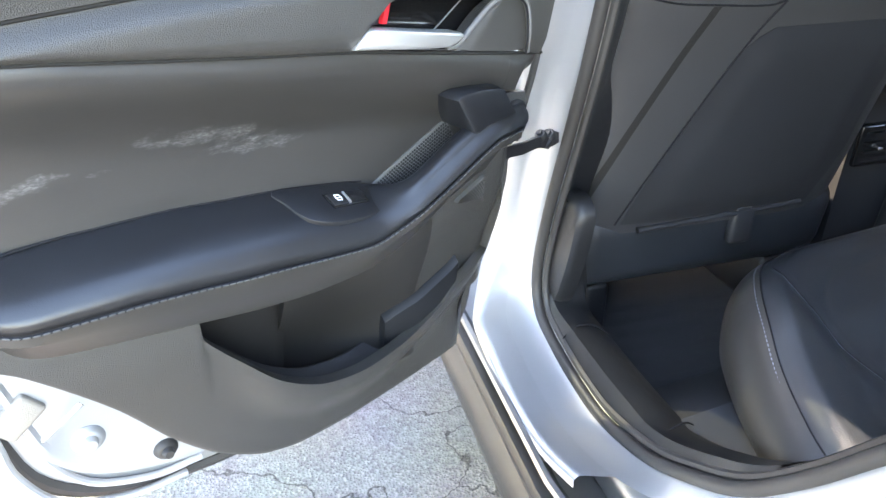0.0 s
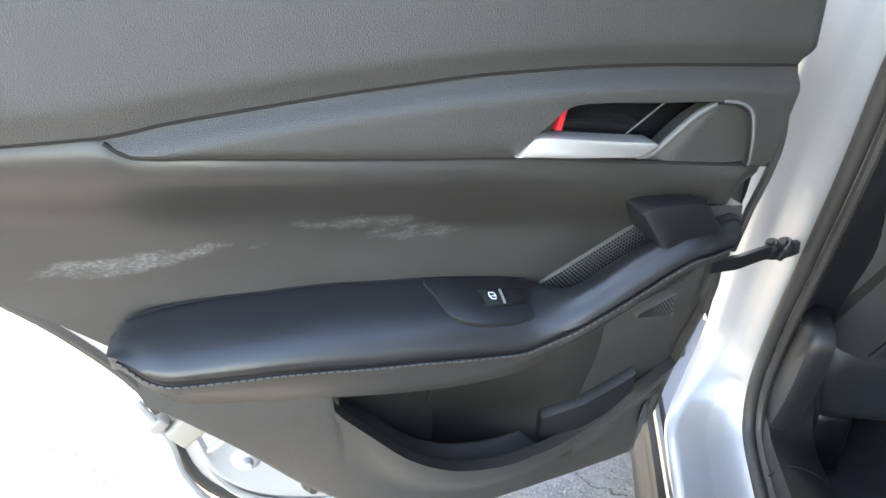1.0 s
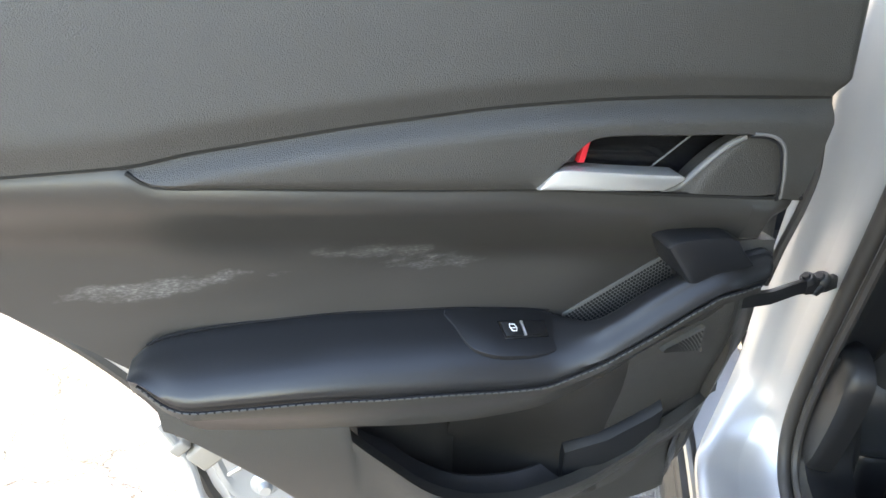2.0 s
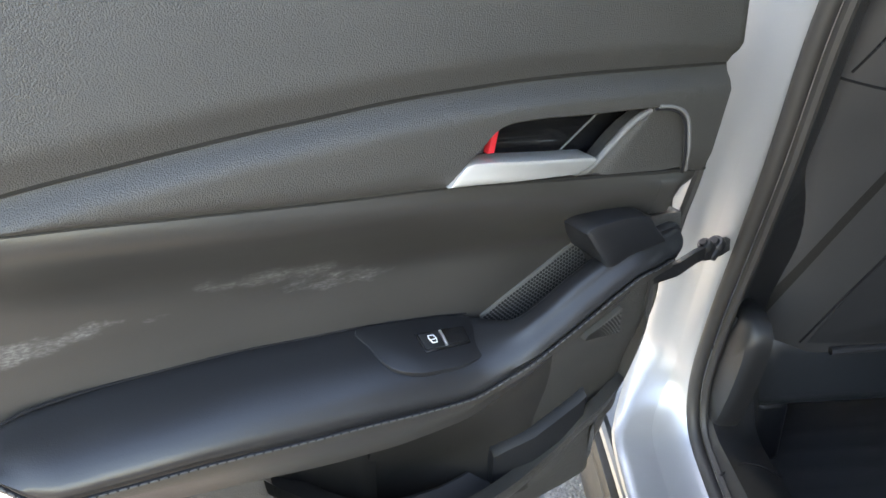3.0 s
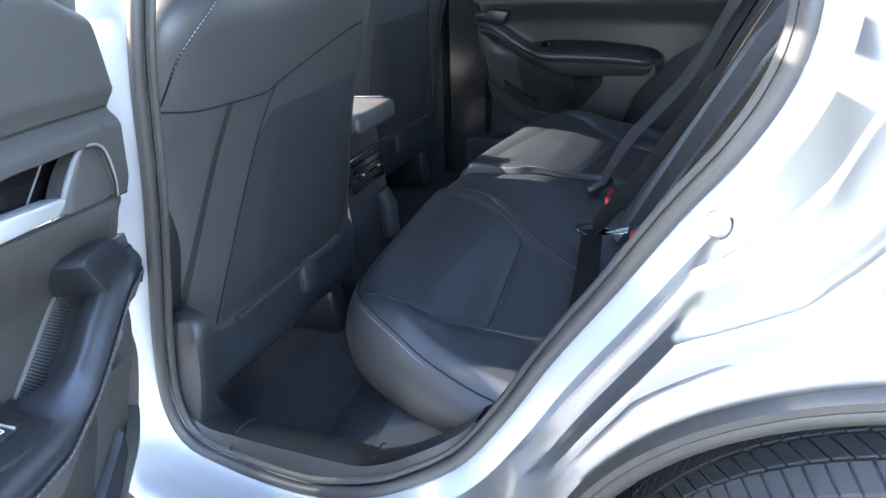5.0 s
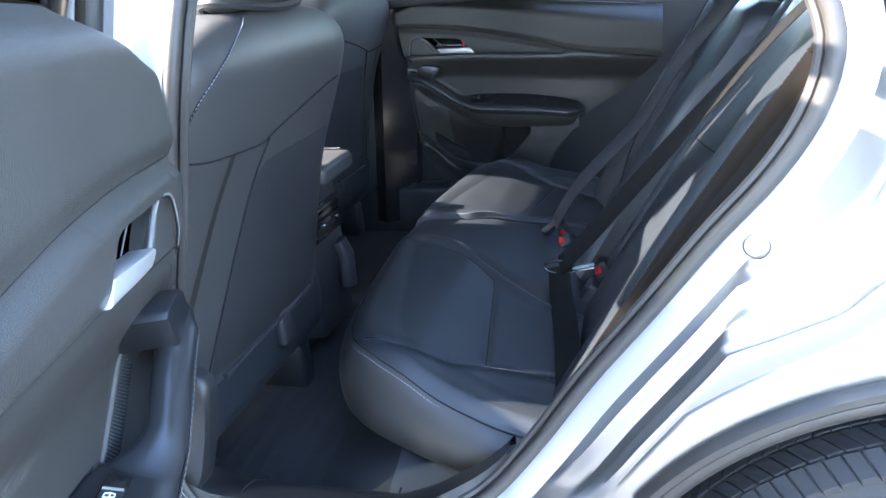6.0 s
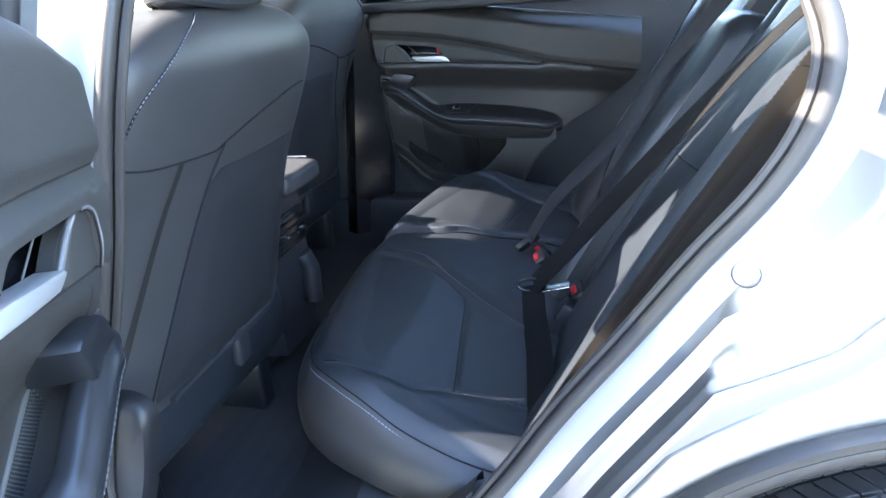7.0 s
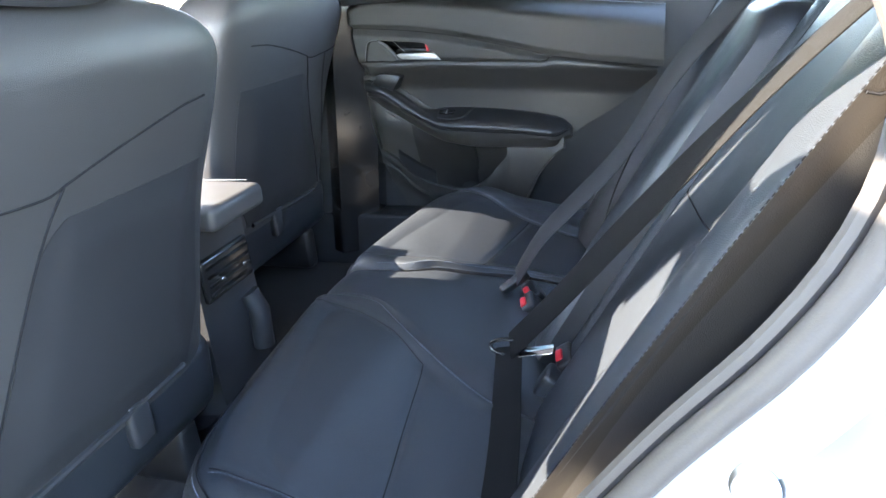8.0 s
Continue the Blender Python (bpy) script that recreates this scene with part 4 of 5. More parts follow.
    pk_low = crv([(0.0, 0.600), (0.03, 0.596), (0.065, 0.579), (0.101, 0.544), (0.164, 0.525), (0.221, 0.524), (0.273, 0.534), (0.306, 0.552), (0.336, 0.578), (0.366, 0.615), (0.400, 0.661), (0.41, 0.68)])

    def card_w(u, z):
        t = low_z(u) - z
        fr = smoothstep(0.22, -0.02, u)
        back = -0.013 - 0.100 * smoothstep(0.0, 0.34, t)
        front = -0.035 - 0.085 * smoothstep(0.05, 0.28, t)
        lip = 0.022 * smoothstep(0.45, 0.25, u) * smoothstep(-0.02, 0.06, u) * smoothstep(0.075, 0.0, abs(z - pk_low(u) + 0.02)) * smoothstep(0.405, 0.33, u) if 0 < u < 0.41 else 0
        return back + (front - back) * fr - 0.05 * smoothstep(0.02, -0.05, u) + lip

    def lower(u, v):
        top = pk_low(u) if 0.012 < u < 0.402 else low_z(max(0.02, u)) + 0.02
        z = bot(u) + (top - bot(u)) * v
        return P(u, card_w(u, z) - 0.016 * smoothstep(0.10, 0.0, v) ** 2, z)
    part("lower_card", surf(lower, lin(-0.045, 0.012, 8) + lin(0.0125, 0.4015, 60) + lin(0.4022, 0.556, 24), lin(0, 1, 30), thick(0.016)), CARD, door, "moulded plastic lower card")
    # wall behind the pocket, running on as the smooth panel at the hinge end
    def wall_w(u, z):
        a = -0.022 - 0.032 * smoothstep(0.13, 0.25, u)
        return a - (0.048 + 0.022 * smoothstep(0.12, 0.28, u)) * smoothstep(0.0, 0.17, low_z(max(0.02, u)) - z) - 0.055 * smoothstep(0.03, -0.05, u)

    def wall(u, v):
        z0, z1 = (pk_low(u) - 0.05 if u > 0 else 0.55), low_z(max(0.02, u)) + (0.012 if u > 0.02 else 0.095)
        z = z0 + (z1 - z0) * v
        return P(u, wall_w(u, z), z)
    # same plastic as the hinge panel; the pocket's shade is in its colour
    part("pocket_wall", surf(wall, lin(0.1302, 0.300, 28), lin(0, 1, 18), thick(0.01)), SHADE_AND_STRIP, door, "smooth plastic wall behind the map pocket, darkened for its shade")
    part("hinge_panel", surf(wall, lin(-0.046, 0.130, 28), lin(0, 1, 18), thick(0.01)), CARD, door, "grained plastic panel at the hinge end")
    # shade of the shallow part is put into its colour too
    part("pocket_step", surf(lambda u, v: P(u, -0.060 - 0.045 * (1 - v) + 0.030 * smoothstep(0.30, 0.41, u) - 0.010 * (0.31 - u) / 0.02 * (1 if u < 0.31 else 0), pk_low(u) - 0.04 + (low_z(u) + 0.012 - pk_low(u) + 0.04) * v), lin(0.292, 0.412, 20), lin(0, 1, 14), thick(0.012)), SHADE_AND_STRIP, door, "shallow part of the map pocket, darkened for its shade")
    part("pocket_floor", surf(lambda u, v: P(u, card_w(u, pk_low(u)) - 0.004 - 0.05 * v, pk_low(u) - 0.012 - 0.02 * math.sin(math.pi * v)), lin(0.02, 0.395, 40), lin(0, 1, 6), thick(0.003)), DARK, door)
    part("pocket_rib", loft([[P(u, wall_w(u, z) + a, z + b) for a, b in ((0.006, -0.040), (0.013, 0.002), (0.0135, 0.008), (0.008, 0.014), (0.002, 0.016), (-0.01, 0.016), (-0.015, -0.035))] for u, z in [(0.172, 0.540), (0.160, 0.550), (0.13, 0.563), (0.10, 0.577), (0.080, 0.587), (0.070, 0.596)]]), SATIN_BLUE, door, "smooth black rib inside the pocket")
    rim = [P(u, -0.0455 if u > 0.2 else -0.048 + 0.034 * smoothstep(0.215, 0.165, u), back_z(u) + 0.0005) for u in lin(0.205, 0.560, 60)]
    part("armrest_rim", tube(rim, 0.0012, 6), SEAM, door, "dark joint behind the armrest")


SATIN_BLUE = material("smooth_black_plastic", (0.010, 0.011, 0.013), 0.5, vary=0.08, spec=0.25)
FIN = material("smooth_grey_plastic", (0.13, 0.13, 0.13), 0.32, vary=0.08)
GREY = material("grille_plastic", (0.085, 0.083, 0.08), 0.5, vary=0.1)
BLACK = material("deep_black", (0.006, 0.006, 0.006), 0.8, vary=0.1)

rear_door = thing("rear_door", "open silver rear car door with black trim card", "car door", at=near(0, -0.15, GROUND))
build_card(near, rear_door, True)
far_door = thing("rear_door", "shut far rear car door with dark trim card", "car door", at=far(0, -0.15, GROUND))
build_card(far, far_door, False)

# steel shell behind the near card
shell_pts = [(-0.048, 1.03), (-0.056, 0.80), (-0.058, 0.55), (-0.045, 0.43), (0.0, 0.385), (0.10, 0.368), (0.25, 0.368), (0.38, 0.372), (0.46, 0.388), (0.53, 0.42), (0.572, 0.47), (0.586, 0.53), (0.594, 0.58), (0.614, 0.635), (0.67, 0.715), (0.74, 0.79), (0.80, 0.87), (0.84, 0.96), (0.85, 1.04)]
so = spline(shell_pts, 90)
sc_u, sc_z = 0.35, 0.80


def shell_ring(k, w):
    return [near(sc_u + (u - sc_u) * k, w, sc_z + (z - sc_z) * k) for u, z in so]


part("door_shell", loft([shell_ring(0.60, -0.140), shell_ring(0.84, -0.140), shell_ring(0.855, -0.136), shell_ring(0.875, -0.136), shell_ring(0.89, -0.144), shell_ring(0.92, -0.147), shell_ring(0.935, -0.152), shell_ring(0.96, -0.165), shell_ring(0.985, -0.178), shell_ring(1.0, -0.19), shell_ring(1.0, -0.205), shell_ring(0.97, -0.225), shell_ring(0.6, -0.25)], caps=True), PRIMER, rear_door, "silver painted steel shell of the door")
part("door_seal", tube([near(u, w, z) for u, w, z in [(sc_u + (u - sc_u) * 0.955, -0.158, sc_z + (z - sc_z) * 0.955) for u, z in so[18:]]], 0.009, 8), RUBBER, rear_door, "black rubber seal along the door's edge")
part("edge_strip", loft([[near(sc_u + (u - sc_u) * k, w, sc_z + (z - sc_z) * k) for u, z in so[20:]] for k, w in ((0.968, -0.160), (0.97, -0.178), (1.003, -0.184), (1.003, -0.168))]), CLAD, rear_door, "dark plastic edge strip")
for (gu, gz, gr, gm) in ((0.505, 0.514, 0.017, PRIMER), (0.436, 0.455, 0.014, RUBBER)):
    part("shell_plug", join(disc(Matrix.Translation(near(gu, -0.140, gz)) @ DN.to_track_quat("Z", "Y").to_matrix().to_4x4(), gr, 0.007, 22, gr * 0.7), disc(Matrix.Translation(near(gu, -0.137, gz)) @ DN.to_track_quat("Z", "Y").to_matrix().to_4x4(), gr * 0.55, 0.011, 18, gr * 0.4)), gm, rear_door, "round plug in the door's steel shell")
part("latch", join(rbox(Matrix.Translation(near(0.555, -0.15, 0.575)) @ DN.to_track_quat("Z", "Y").to_matrix().to_4x4() @ pose(0, 0, 0, 0, 0, 35), 0.045, 0.03, 0.035, 0.004), rbox(Matrix.Translation(near(0.585, -0.155, 0.585)) @ DN.to_track_quat("Z", "Y").to_matrix().to_4x4() @ pose(0, 0, 0, 0, 0, 35), 0.02, 0.014, 0.04, 0.003)), TRIM, rear_door, "door latch with plastic cover")
rib = [[(0.40, 0.418), (0.455, 0.424), (0.515, 0.455), (0.545, 0.505), (0.548, 0.545)], [(0.545, 0.535), (0.525, 0.545), (0.500, 0.560)], [(0.42, 0.405), (0.48, 0.412), (0.545, 0.445), (0.575, 0.505), (0.580, 0.56), (0.600, 0.62)]]
for q in rib:
    part("shell_rib", tube([near(u, -0.142, z) for u, z in spline(q, 24)], 0.0045, 8, flat=1.0), PRIMER, rear_door, "pressed rib in the steel shell")
# window frame and pane
part("window_frame", tube(spline([near(-0.046, -0.072, 1.01), near(-0.046, -0.060, 1.05), near(-0.042, 0.0, 1.25), near(0.0, 0.03, 1.34), near(0.25, 0.035, 1.37), near(0.45, 0.03, 1.35), near(0.65, 0.0, 1.25), near(0.80, -0.055, 1.08)], 40), 0.013, 10), DARK, rear_door, "black window frame")
part("frame_trim", ribbon([near(-0.084, -0.068, 1.02), near(-0.084, -0.060, 1.05), near(-0.080, 0.0, 1.25), near(-0.060, 0.02, 1.32)], DU, 0.046, 0.010), CLAD, rear_door, "brown-grey trim up the window frame")
part("window_pane", surf(lambda u, z: near(u, -0.075 + 0.30 * (z - 1.0), z), lin(-0.035, 0.72, 6), lin(1.00, 1.33, 6), lambda u, z, p: p - DN * 0.004), PRIVACY, rear_door, "tinted side window")
# check strap to the pillar
strap = thing("check_strap", "black steel door check strap bolted to the pillar", "door hinge", at=(-0.70, 0.12, 0.70))
part("strap_arm", ribbon([near(0.02, -0.03, 0.742), near(-0.03, -0.045, 0.731), (-0.650, 0.074, 0.716), (-0.672, 0.096, 0.710)], (0, 0, 1), 0.015, 0.006), NIGHT, strap, "black strap arm")
PIVOT = Vector((0.30, -0.50, 0.80)).to_track_quat("Z", "Y").to_matrix().to_4x4()
part("strap_bracket", join(ribbon([(-0.664, 0.087, 0.711), (-0.676, 0.100, 0.706), (-0.690, 0.116, 0.702), (-0.712, 0.140, 0.700)], (0, 0, 1), 0.016, 0.008), rbox(Matrix.Translation((-0.679, 0.104, 0.702)) @ PIVOT, 0.014, 0.014, 0.010, 0.003)), NIGHT, strap, "black bracket on the pillar")
for bx, by, bzz, br in ((-0.669, 0.092, 0.7165, 0.0085), (-0.686, 0.111, 0.7085, 0.0105)):
    eye = part("bracket_eye", disc(Matrix.Translation((bx, by, bzz)) @ PIVOT, br, 0.008, 22, br * 0.85), NIGHT, strap, "round black bracket eye")
    part("pivot_bolt", disc(Matrix.Translation((bx, by, bzz)) @ PIVOT @ pose(0, 0, 0.005), br * 0.62, 0.006, 14, br * 0.48), SATIN_BLUE, eye, "dark pivot bolt")
part("door_weatherstrip", tube(spline([near(-0.060, -0.072, 0.905), near(-0.063, -0.064, 0.857), near(-0.059, -0.062, 0.821), near(-0.047, -0.062, 0.781), near(-0.040, -0.062, 0.757), near(-0.036, -0.064, 0.735)], 24), 0.0045, 8), RUBBER, rear_door, "dark rubber strip down the door's edge")
# far door window
part("window_ledge", slab(-0.90, -0.02, 1.60, 1.70, 1.0, 1.028, 0.008), DARK, far_door, "dark window ledge")
fp = part("window_pane", surf(lambda u, z: (u, 1.66 - 0.36 * (z - 1.0), z), lin(-0.90, 0.0, 4), lin(1.02, 1.36, 5), lambda u, z, p: p + Vector((0, 0.004, 0))), PRIVACY, far_door, "tinted side window")
fp.visible_shadow = False
from mathutils.bvhtree import BVHTree


# ---- rear bench ----
fold = lambda y: y if y <= MID else 2 * MID - y
bench = thing("rear_bench_seat", "dark leatherette rear bench seat with three places", "car seat", at=(-0.3, MID, 0.385))

# outer cushions: a top sheet inside the sewn edge, then a bulging side down to the base
PLAN = [(-0.12, 0.288), (-0.20, 0.283), (-0.28, 0.283), (-0.335, 0.292), (-0.40, 0.309), (-0.45, 0.327), (-0.50, 0.352), (-0.545, 0.390), (-0.573, 0.44), (-0.588, 0.50), (-0.600, 0.60), (-0.612, 0.72), (-0.618, 0.80), (-0.618, 0.840)]
INNER = [(-0.610, 0.852), (-0.56, 0.858), (-0.50, 0.848), (-0.45, 0.810), (-0.39, 0.772), (-0.336, 0.738), (-0.29, 0.714), (-0.24, 0.698), (-0.125, 0.690)]
plan, inner_edge = spline(PLAN, 90), spline(INNER, 44)
loop = plan + inner_edge + [Vector((-0.115, y)) for y in lin(0.68, 0.30, 20)]
HEART = Vector((-0.34, 0.53))
bound_y = crv([(x, y) for x, y in INNER])
pad_z = crv([(-0.66, 0.536), (-0.60, 0.541), (-0.53, 0.539), (-0.45, 0.522), (-0.38, 0.490), (-0.30, 0.466), (-0.20, 0.440), (-0.10, 0.415)])
seam_y = crv([(-0.70, 0.43), (-0.545, 0.408), (-0.528, 0.394), (-0.466, 0.390), (-0.40, 0.402), (-0.335, 0.428), (-0.26, 0.444), (-0.10, 0.45)])
seam_in = crv([(-0.70, 0.82), (-0.616, 0.817), (-0.52, 0.802), (-0.424, 0.763), (-0.377, 0.727), (-0.30, 0.690), (-0.10, 0.66)])
cross_x = lambda y: -0.335 - 0.14 * (y - 0.428)


def pad_top(x, y):
    """Top of an outer cushion, drawn down along its inner seams, raised towards the middle seat."""
    fade = smoothstep(-0.16, -0.22, x)
    across = math.exp(-((x - cross_x(y)) / 0.007) ** 2) * smoothstep(0.40, 0.45, y) * smoothstep(0.75, 0.70, y)
    along = math.exp(-((y - seam_y(x)) / 0.0065) ** 2) * smoothstep(-0.545, -0.51, x) * fade
    inside = math.exp(-((y - seam_in(x)) / 0.007) ** 2) * smoothstep(-0.62, -0.56, x) * smoothstep(-0.34, -0.39, x)
    outer_roll = 0.014 * smoothstep(seam_y(x) + 0.02, seam_y(x) - 0.045, y) * fade
    inner_roll = (0.005 + 0.012 * smoothstep(-0.52, -0.38, x)) * smoothstep(seam_in(x) - 0.02, seam_in(x) + 0.045, y) * fade
    return pad_z(x) + outer_roll + inner_roll - 0.0045 * max(across, along, 0.7 * inside)


def outer_cushion(side):
    M = lambda p: p if side > 0 else Vector((p.x, 2 * MID - p.y, p.z))
    n, m = len(loop), len(plan)
    bulge = [smoothstep(0, 6, i) * smoothstep(m + 8, m - 4, i) if i < m + 8 else 0 for i in range(n)]
    edge = [smoothstep(m - 4, m + 4, i) * smoothstep(n - 20, n - 24, i) for i in range(n)]
    rings = []
    for k in [1.0, 0.992, 0.985, 0.97, 0.95, 0.93] + lin(0.90, 0.02, 70) + [0.0003]:
        ring = []
        for i, p in enumerate(loop):
            q = HEART.lerp(p, k)
            d = (p - q).length
            puff = 0.007 * math.sin(math.pi * min(1, d / 0.085)) * bulge[i]
            drop = bulge[i] * (0.011 * smoothstep(0.030, 0.0, d) + 0.004 * math.exp(-(d / 0.006) ** 2)) + edge[i] * 0.014 * smoothstep(0.022, 0.0, d) ** 1.5
            ring.append(M(Vector((q.x, q.y, pad_top(q.x, q.y) + puff - drop))))
        rings.append(ring)
    top = loft(rings[::-1], caps=False)
    part("seat_cushion", top, LEATHER, bench, "dark leatherette outer seat cushion")
    wall = []
    for t in lin(0, 1, 20):
        ring = []
        for i, p in enumerate(loop):
            a, b = loop[i - 1], loop[(i + 1) % n]
            e = (b - a).normalized()
            out = Vector((e.y, -e.x))
            if out.dot(p - Vector((-0.35, 0.55))) < 0:
                out = -out
            zs = pad_top(p.x, p.y) - 0.015 * bulge[i] - 0.014 * edge[i] * (1 - bulge[i])
            o = (0.034 * math.sin(math.pi * min(1, (t * 0.98) ** 0.75) * 0.80) - 0.035 * smoothstep(0.75, 1, t)) * bulge[i]
            ring.append(M(Vector((p.x + out.x * o, p.y + out.y * o, zs + (0.370 - zs) * t))))
        wall.append(ring)
    part("cushion_side", loft(wall, caps=False), CUSHION_SIDE, bench, "smooth vinyl side of the seat cushion")
    sewn = [M(Vector((p.x, p.y, pad_top(p.x, p.y) - 0.014))) for p in plan[4:64]]
    part("cushion_piping", tube(sewn, 0.0011, 6), SEAM, bench, "sewn edge of the cushion")
    part("cushion_stitching", dashes([M(Vector((p.x, p.y, pad_top(p.x, p.y) - 0.0205))) + Vector((-0.0035 * smoothstep(-0.4, -0.55, p.x), -0.0062 * side, 0)) for p in plan[4:60]], 0.0042, 0.0022, 0.0008, 0.0008, (-0.3, -side, 0.4)), PALE, bench, "pale stitching along the cushion's edge", "stuff")
    return BVHTree.FromPolygons(top[0], top[1])


tops = (outer_cushion(1), outer_cushion(-1))

# middle cushion between the two, widening towards the back
mid_profile = spline([(-0.12, 0.420), (-0.20, 0.444), (-0.30, 0.472), (-0.38, 0.496), (-0.45, 0.520), (-0.53, 0.533), (-0.585, 0.532), (-0.622, 0.515), (-0.645, 0.480), (-0.640, 0.440), (-0.605, 0.400), (-0.55, 0.378)], 48)


def mid_cushion(q, s):
    y0 = bound_y(q.x) + 0.003 if q.y > 0.50 or q.x > -0.5 else bound_y(-0.61) + 0.003
    k = min(s, 1 - s)
    return Vector((q.x, y0 + (2 * MID - 2 * y0) * s, q.y - 0.012 * smoothstep(0.10, 0.0, k) ** 2 + 0.004 * math.sin(math.pi * s)))


part("seat_cushion", surf(mid_cushion, mid_profile, lin(0, 1, 30), lambda q, s, p: Vector((-0.35 + (p.x + 0.35) * 0.9, p.y, 0.375 + (p.z - 0.375) * 0.8))), LEATHER, bench, "dark leatherette middle seat cushion")
seams = [[(-0.528, 0.394), (-0.50, 0.390), (-0.466, 0.390), (-0.40, 0.402), (-0.335, 0.428), (-0.26, 0.444), (-0.21, 0.448)],
         [(-0.335, 0.428), (-0.345, 0.50), (-0.356, 0.572), (-0.368, 0.66), (-0.377, 0.727)],
         [(-0.610, 0.817), (-0.52, 0.802), (-0.46, 0.782), (-0.424, 0.763), (-0.377, 0.727)]]


def dropped(pts, n, side, lift=0.0):
    """A curve laid on an outer cushion."""
    out = []
    for p in spline(pts, n):
        hit = tops[0 if side > 0 else 1].ray_cast(Vector((p[0], p[1] if side > 0 else 2 * MID - p[1], 0.8)), Vector((0, 0, -1)))[0]
        if hit:
            out.append(hit + Vector((0, 0, lift)))
    return out


for side in (1, -1):
    for q in seams:
        part("cushion_seam", tube(dropped(q, 50, side, -0.0001), 0.0009, 6), SEAM, bench, "sewn seam")
    part("cushion_stitching", dashes(dropped([(x, y - 0.006) for x, y in seams[0]], 60, side, 0.0002), 0.0042, 0.0024, 0.0007, 0.0006, (0, 0, 1)), PALE, bench, "pale stitching beside the seam", "stuff")
    part("cushion_stitching", dashes(dropped([(x, y - 0.010) for x, y in INNER[1:-1]], 60, side, 0.0002), 0.0042, 0.0024, 0.0007, 0.0006, (0, 0, 1)), PALE, bench, "pale stitching along the inner edge", "stuff")

# backrest, lofted across the car
back_b = crv([(0.27, -0.03), (0.30, 0.012), (0.33, 0.032), (0.355, 0.040), (0.385, 0.041), (0.43, 0.034), (0.475, 0.014), (0.500, 0.000), (0.515, -0.004), (0.53, 0.000), (0.60, 0.004), (0.70, 0.004), (0.75, -0.002), (0.765, -0.006), (0.78, 0.000), (0.80, 0.002), (0.815, -0.012)])


def back_pt(y, z, b=None):
    """Front face of the backrest."""
    b = back_b(fold(y)) if b is None else b
    shape = 0.010 * math.sin(math.pi * min(1, max(0, (z - 0.45) / 0.65)))
    return Vector((0.052 + (z - 0.841) * 0.60 - (b + shape) * 0.857, y, z + (b + shape) * 0.20))


def back_ring(y, top=1.08, b=None):
    zs = lin(0.43, top, 22)
    fr = [back_pt(y, z, b) for z in zs]
    crown = [back_pt(y, top, b) + Vector(v) for v in ((0.010, 0, 0.020), (0.035, 0, 0.034), (0.07, 0, 0.030), (0.095, 0, 0.006))]
    bk = [p + Vector((0.12, 0, -0.03)) for p in reversed([back_pt(y, z, 0) for z in zs[::3]])]
    taper = 0.62 * smoothstep(0.42, 0.3455, y)
    return fr + [p + Vector((0, taper * (p.x - back_pt(y, p.z, b).x), 0)) for p in crown + bk]


def top_at(y):
    return 1.075 - 0.06 * smoothstep(0.36, 0.27, y)


def bolster(side):
    """The bolster's outer flank, running back and inwards from its sewn edge."""
    M = lambda p: p if side > 0 else Vector((p.x, 2 * MID - p.y, p.z))
    def flank(z, k):
        p = back_pt(0.3452, z)
        return M(p + Vector((0.105 * k, 0.105 * k * 0.62 - 0.003 * math.sin(math.pi * min(1, 3 * k)) - 0.002, 0.004 * smoothstep(0.06, 0.0, abs(k - 0.03)))))
    part("side_bolster", surf(flank, lin(0.43, 1.065, 36), [0, 0.03, 0.07] + lin(0.14, 1, 10)), FLANK, bench, "brownish vinyl flank of the backrest")
    part("flank_seam", tube([flank(0.955 + 0.02 * k, k) + Vector((0, -0.0006 * side, 0)) for k in lin(0.04, 0.95, 14)], 0.0011, 6), SEAM, bench, "short cross seam")


part("backrest", loft([back_ring(y, top_at(y)) for y in lin(0.3455, 0.815, 60)]), LEATHER, bench, "dark leatherette backrest")
part("backrest", loft([[Vector((p.x, 2 * MID - p.y, p.z)) for p in back_ring(y, top_at(y))] for y in lin(0.3455, 0.815, 60)]), LEATHER, bench, "dark leatherette backrest")
bolster(1)
bolster(-1)
mid_b = crv([(0.818, -0.02), (0.822, 0.020), (0.834, 0.036), (0.86, 0.046), (MID, 0.050)])
part("middle_backrest", loft([back_ring(y, 0.945 - 0.02 * smoothstep(0.85, 0.82, fold(y)), mid_b(fold(y))) for y in lin(0.819, 2 * MID - 0.819, 24)]), LEATHER, bench, "padded middle backrest with rounded top")
bz = lin(0.50, 1.06, 60)
part("bolster_stitching", dashes([back_pt(0.3452, z) + Vector((-0.0012, -0.001, 0.001)) for z in bz], 0.0042, 0.0016, 0.0006, 0.0006, (-0.8, -0.3, 0.5)), SEAM, bench, "dark stitching down the bolster's edge", "stuff")
part("bolster_stitching", dashes([back_pt(0.505, z) + Vector((-0.0012, 0, 0.001)) for z in bz], 0.004, 0.003, 0.0007, 0.0007, (-0.8, 0, 0.5)), PALE, bench, "pale stitching down the bolster", "stuff")
for yy in (0.515, 0.765, 2 * MID - 0.765, 2 * MID - 0.515):
    part("back_seam", tube([back_pt(yy, z) + Vector((-0.0002, 0, 0)) for z in bz], 0.0011, 6), SEAM, bench, "sewn seam")
part("back_seam", tube([back_pt(y, 0.80 - 0.12 * (y - 0.53)) + Vector((-0.0004, 0, 0)) for y in lin(0.517, 0.763, 24)], 0.0011, 6), SEAM, bench, "sewn seam across the seat back")
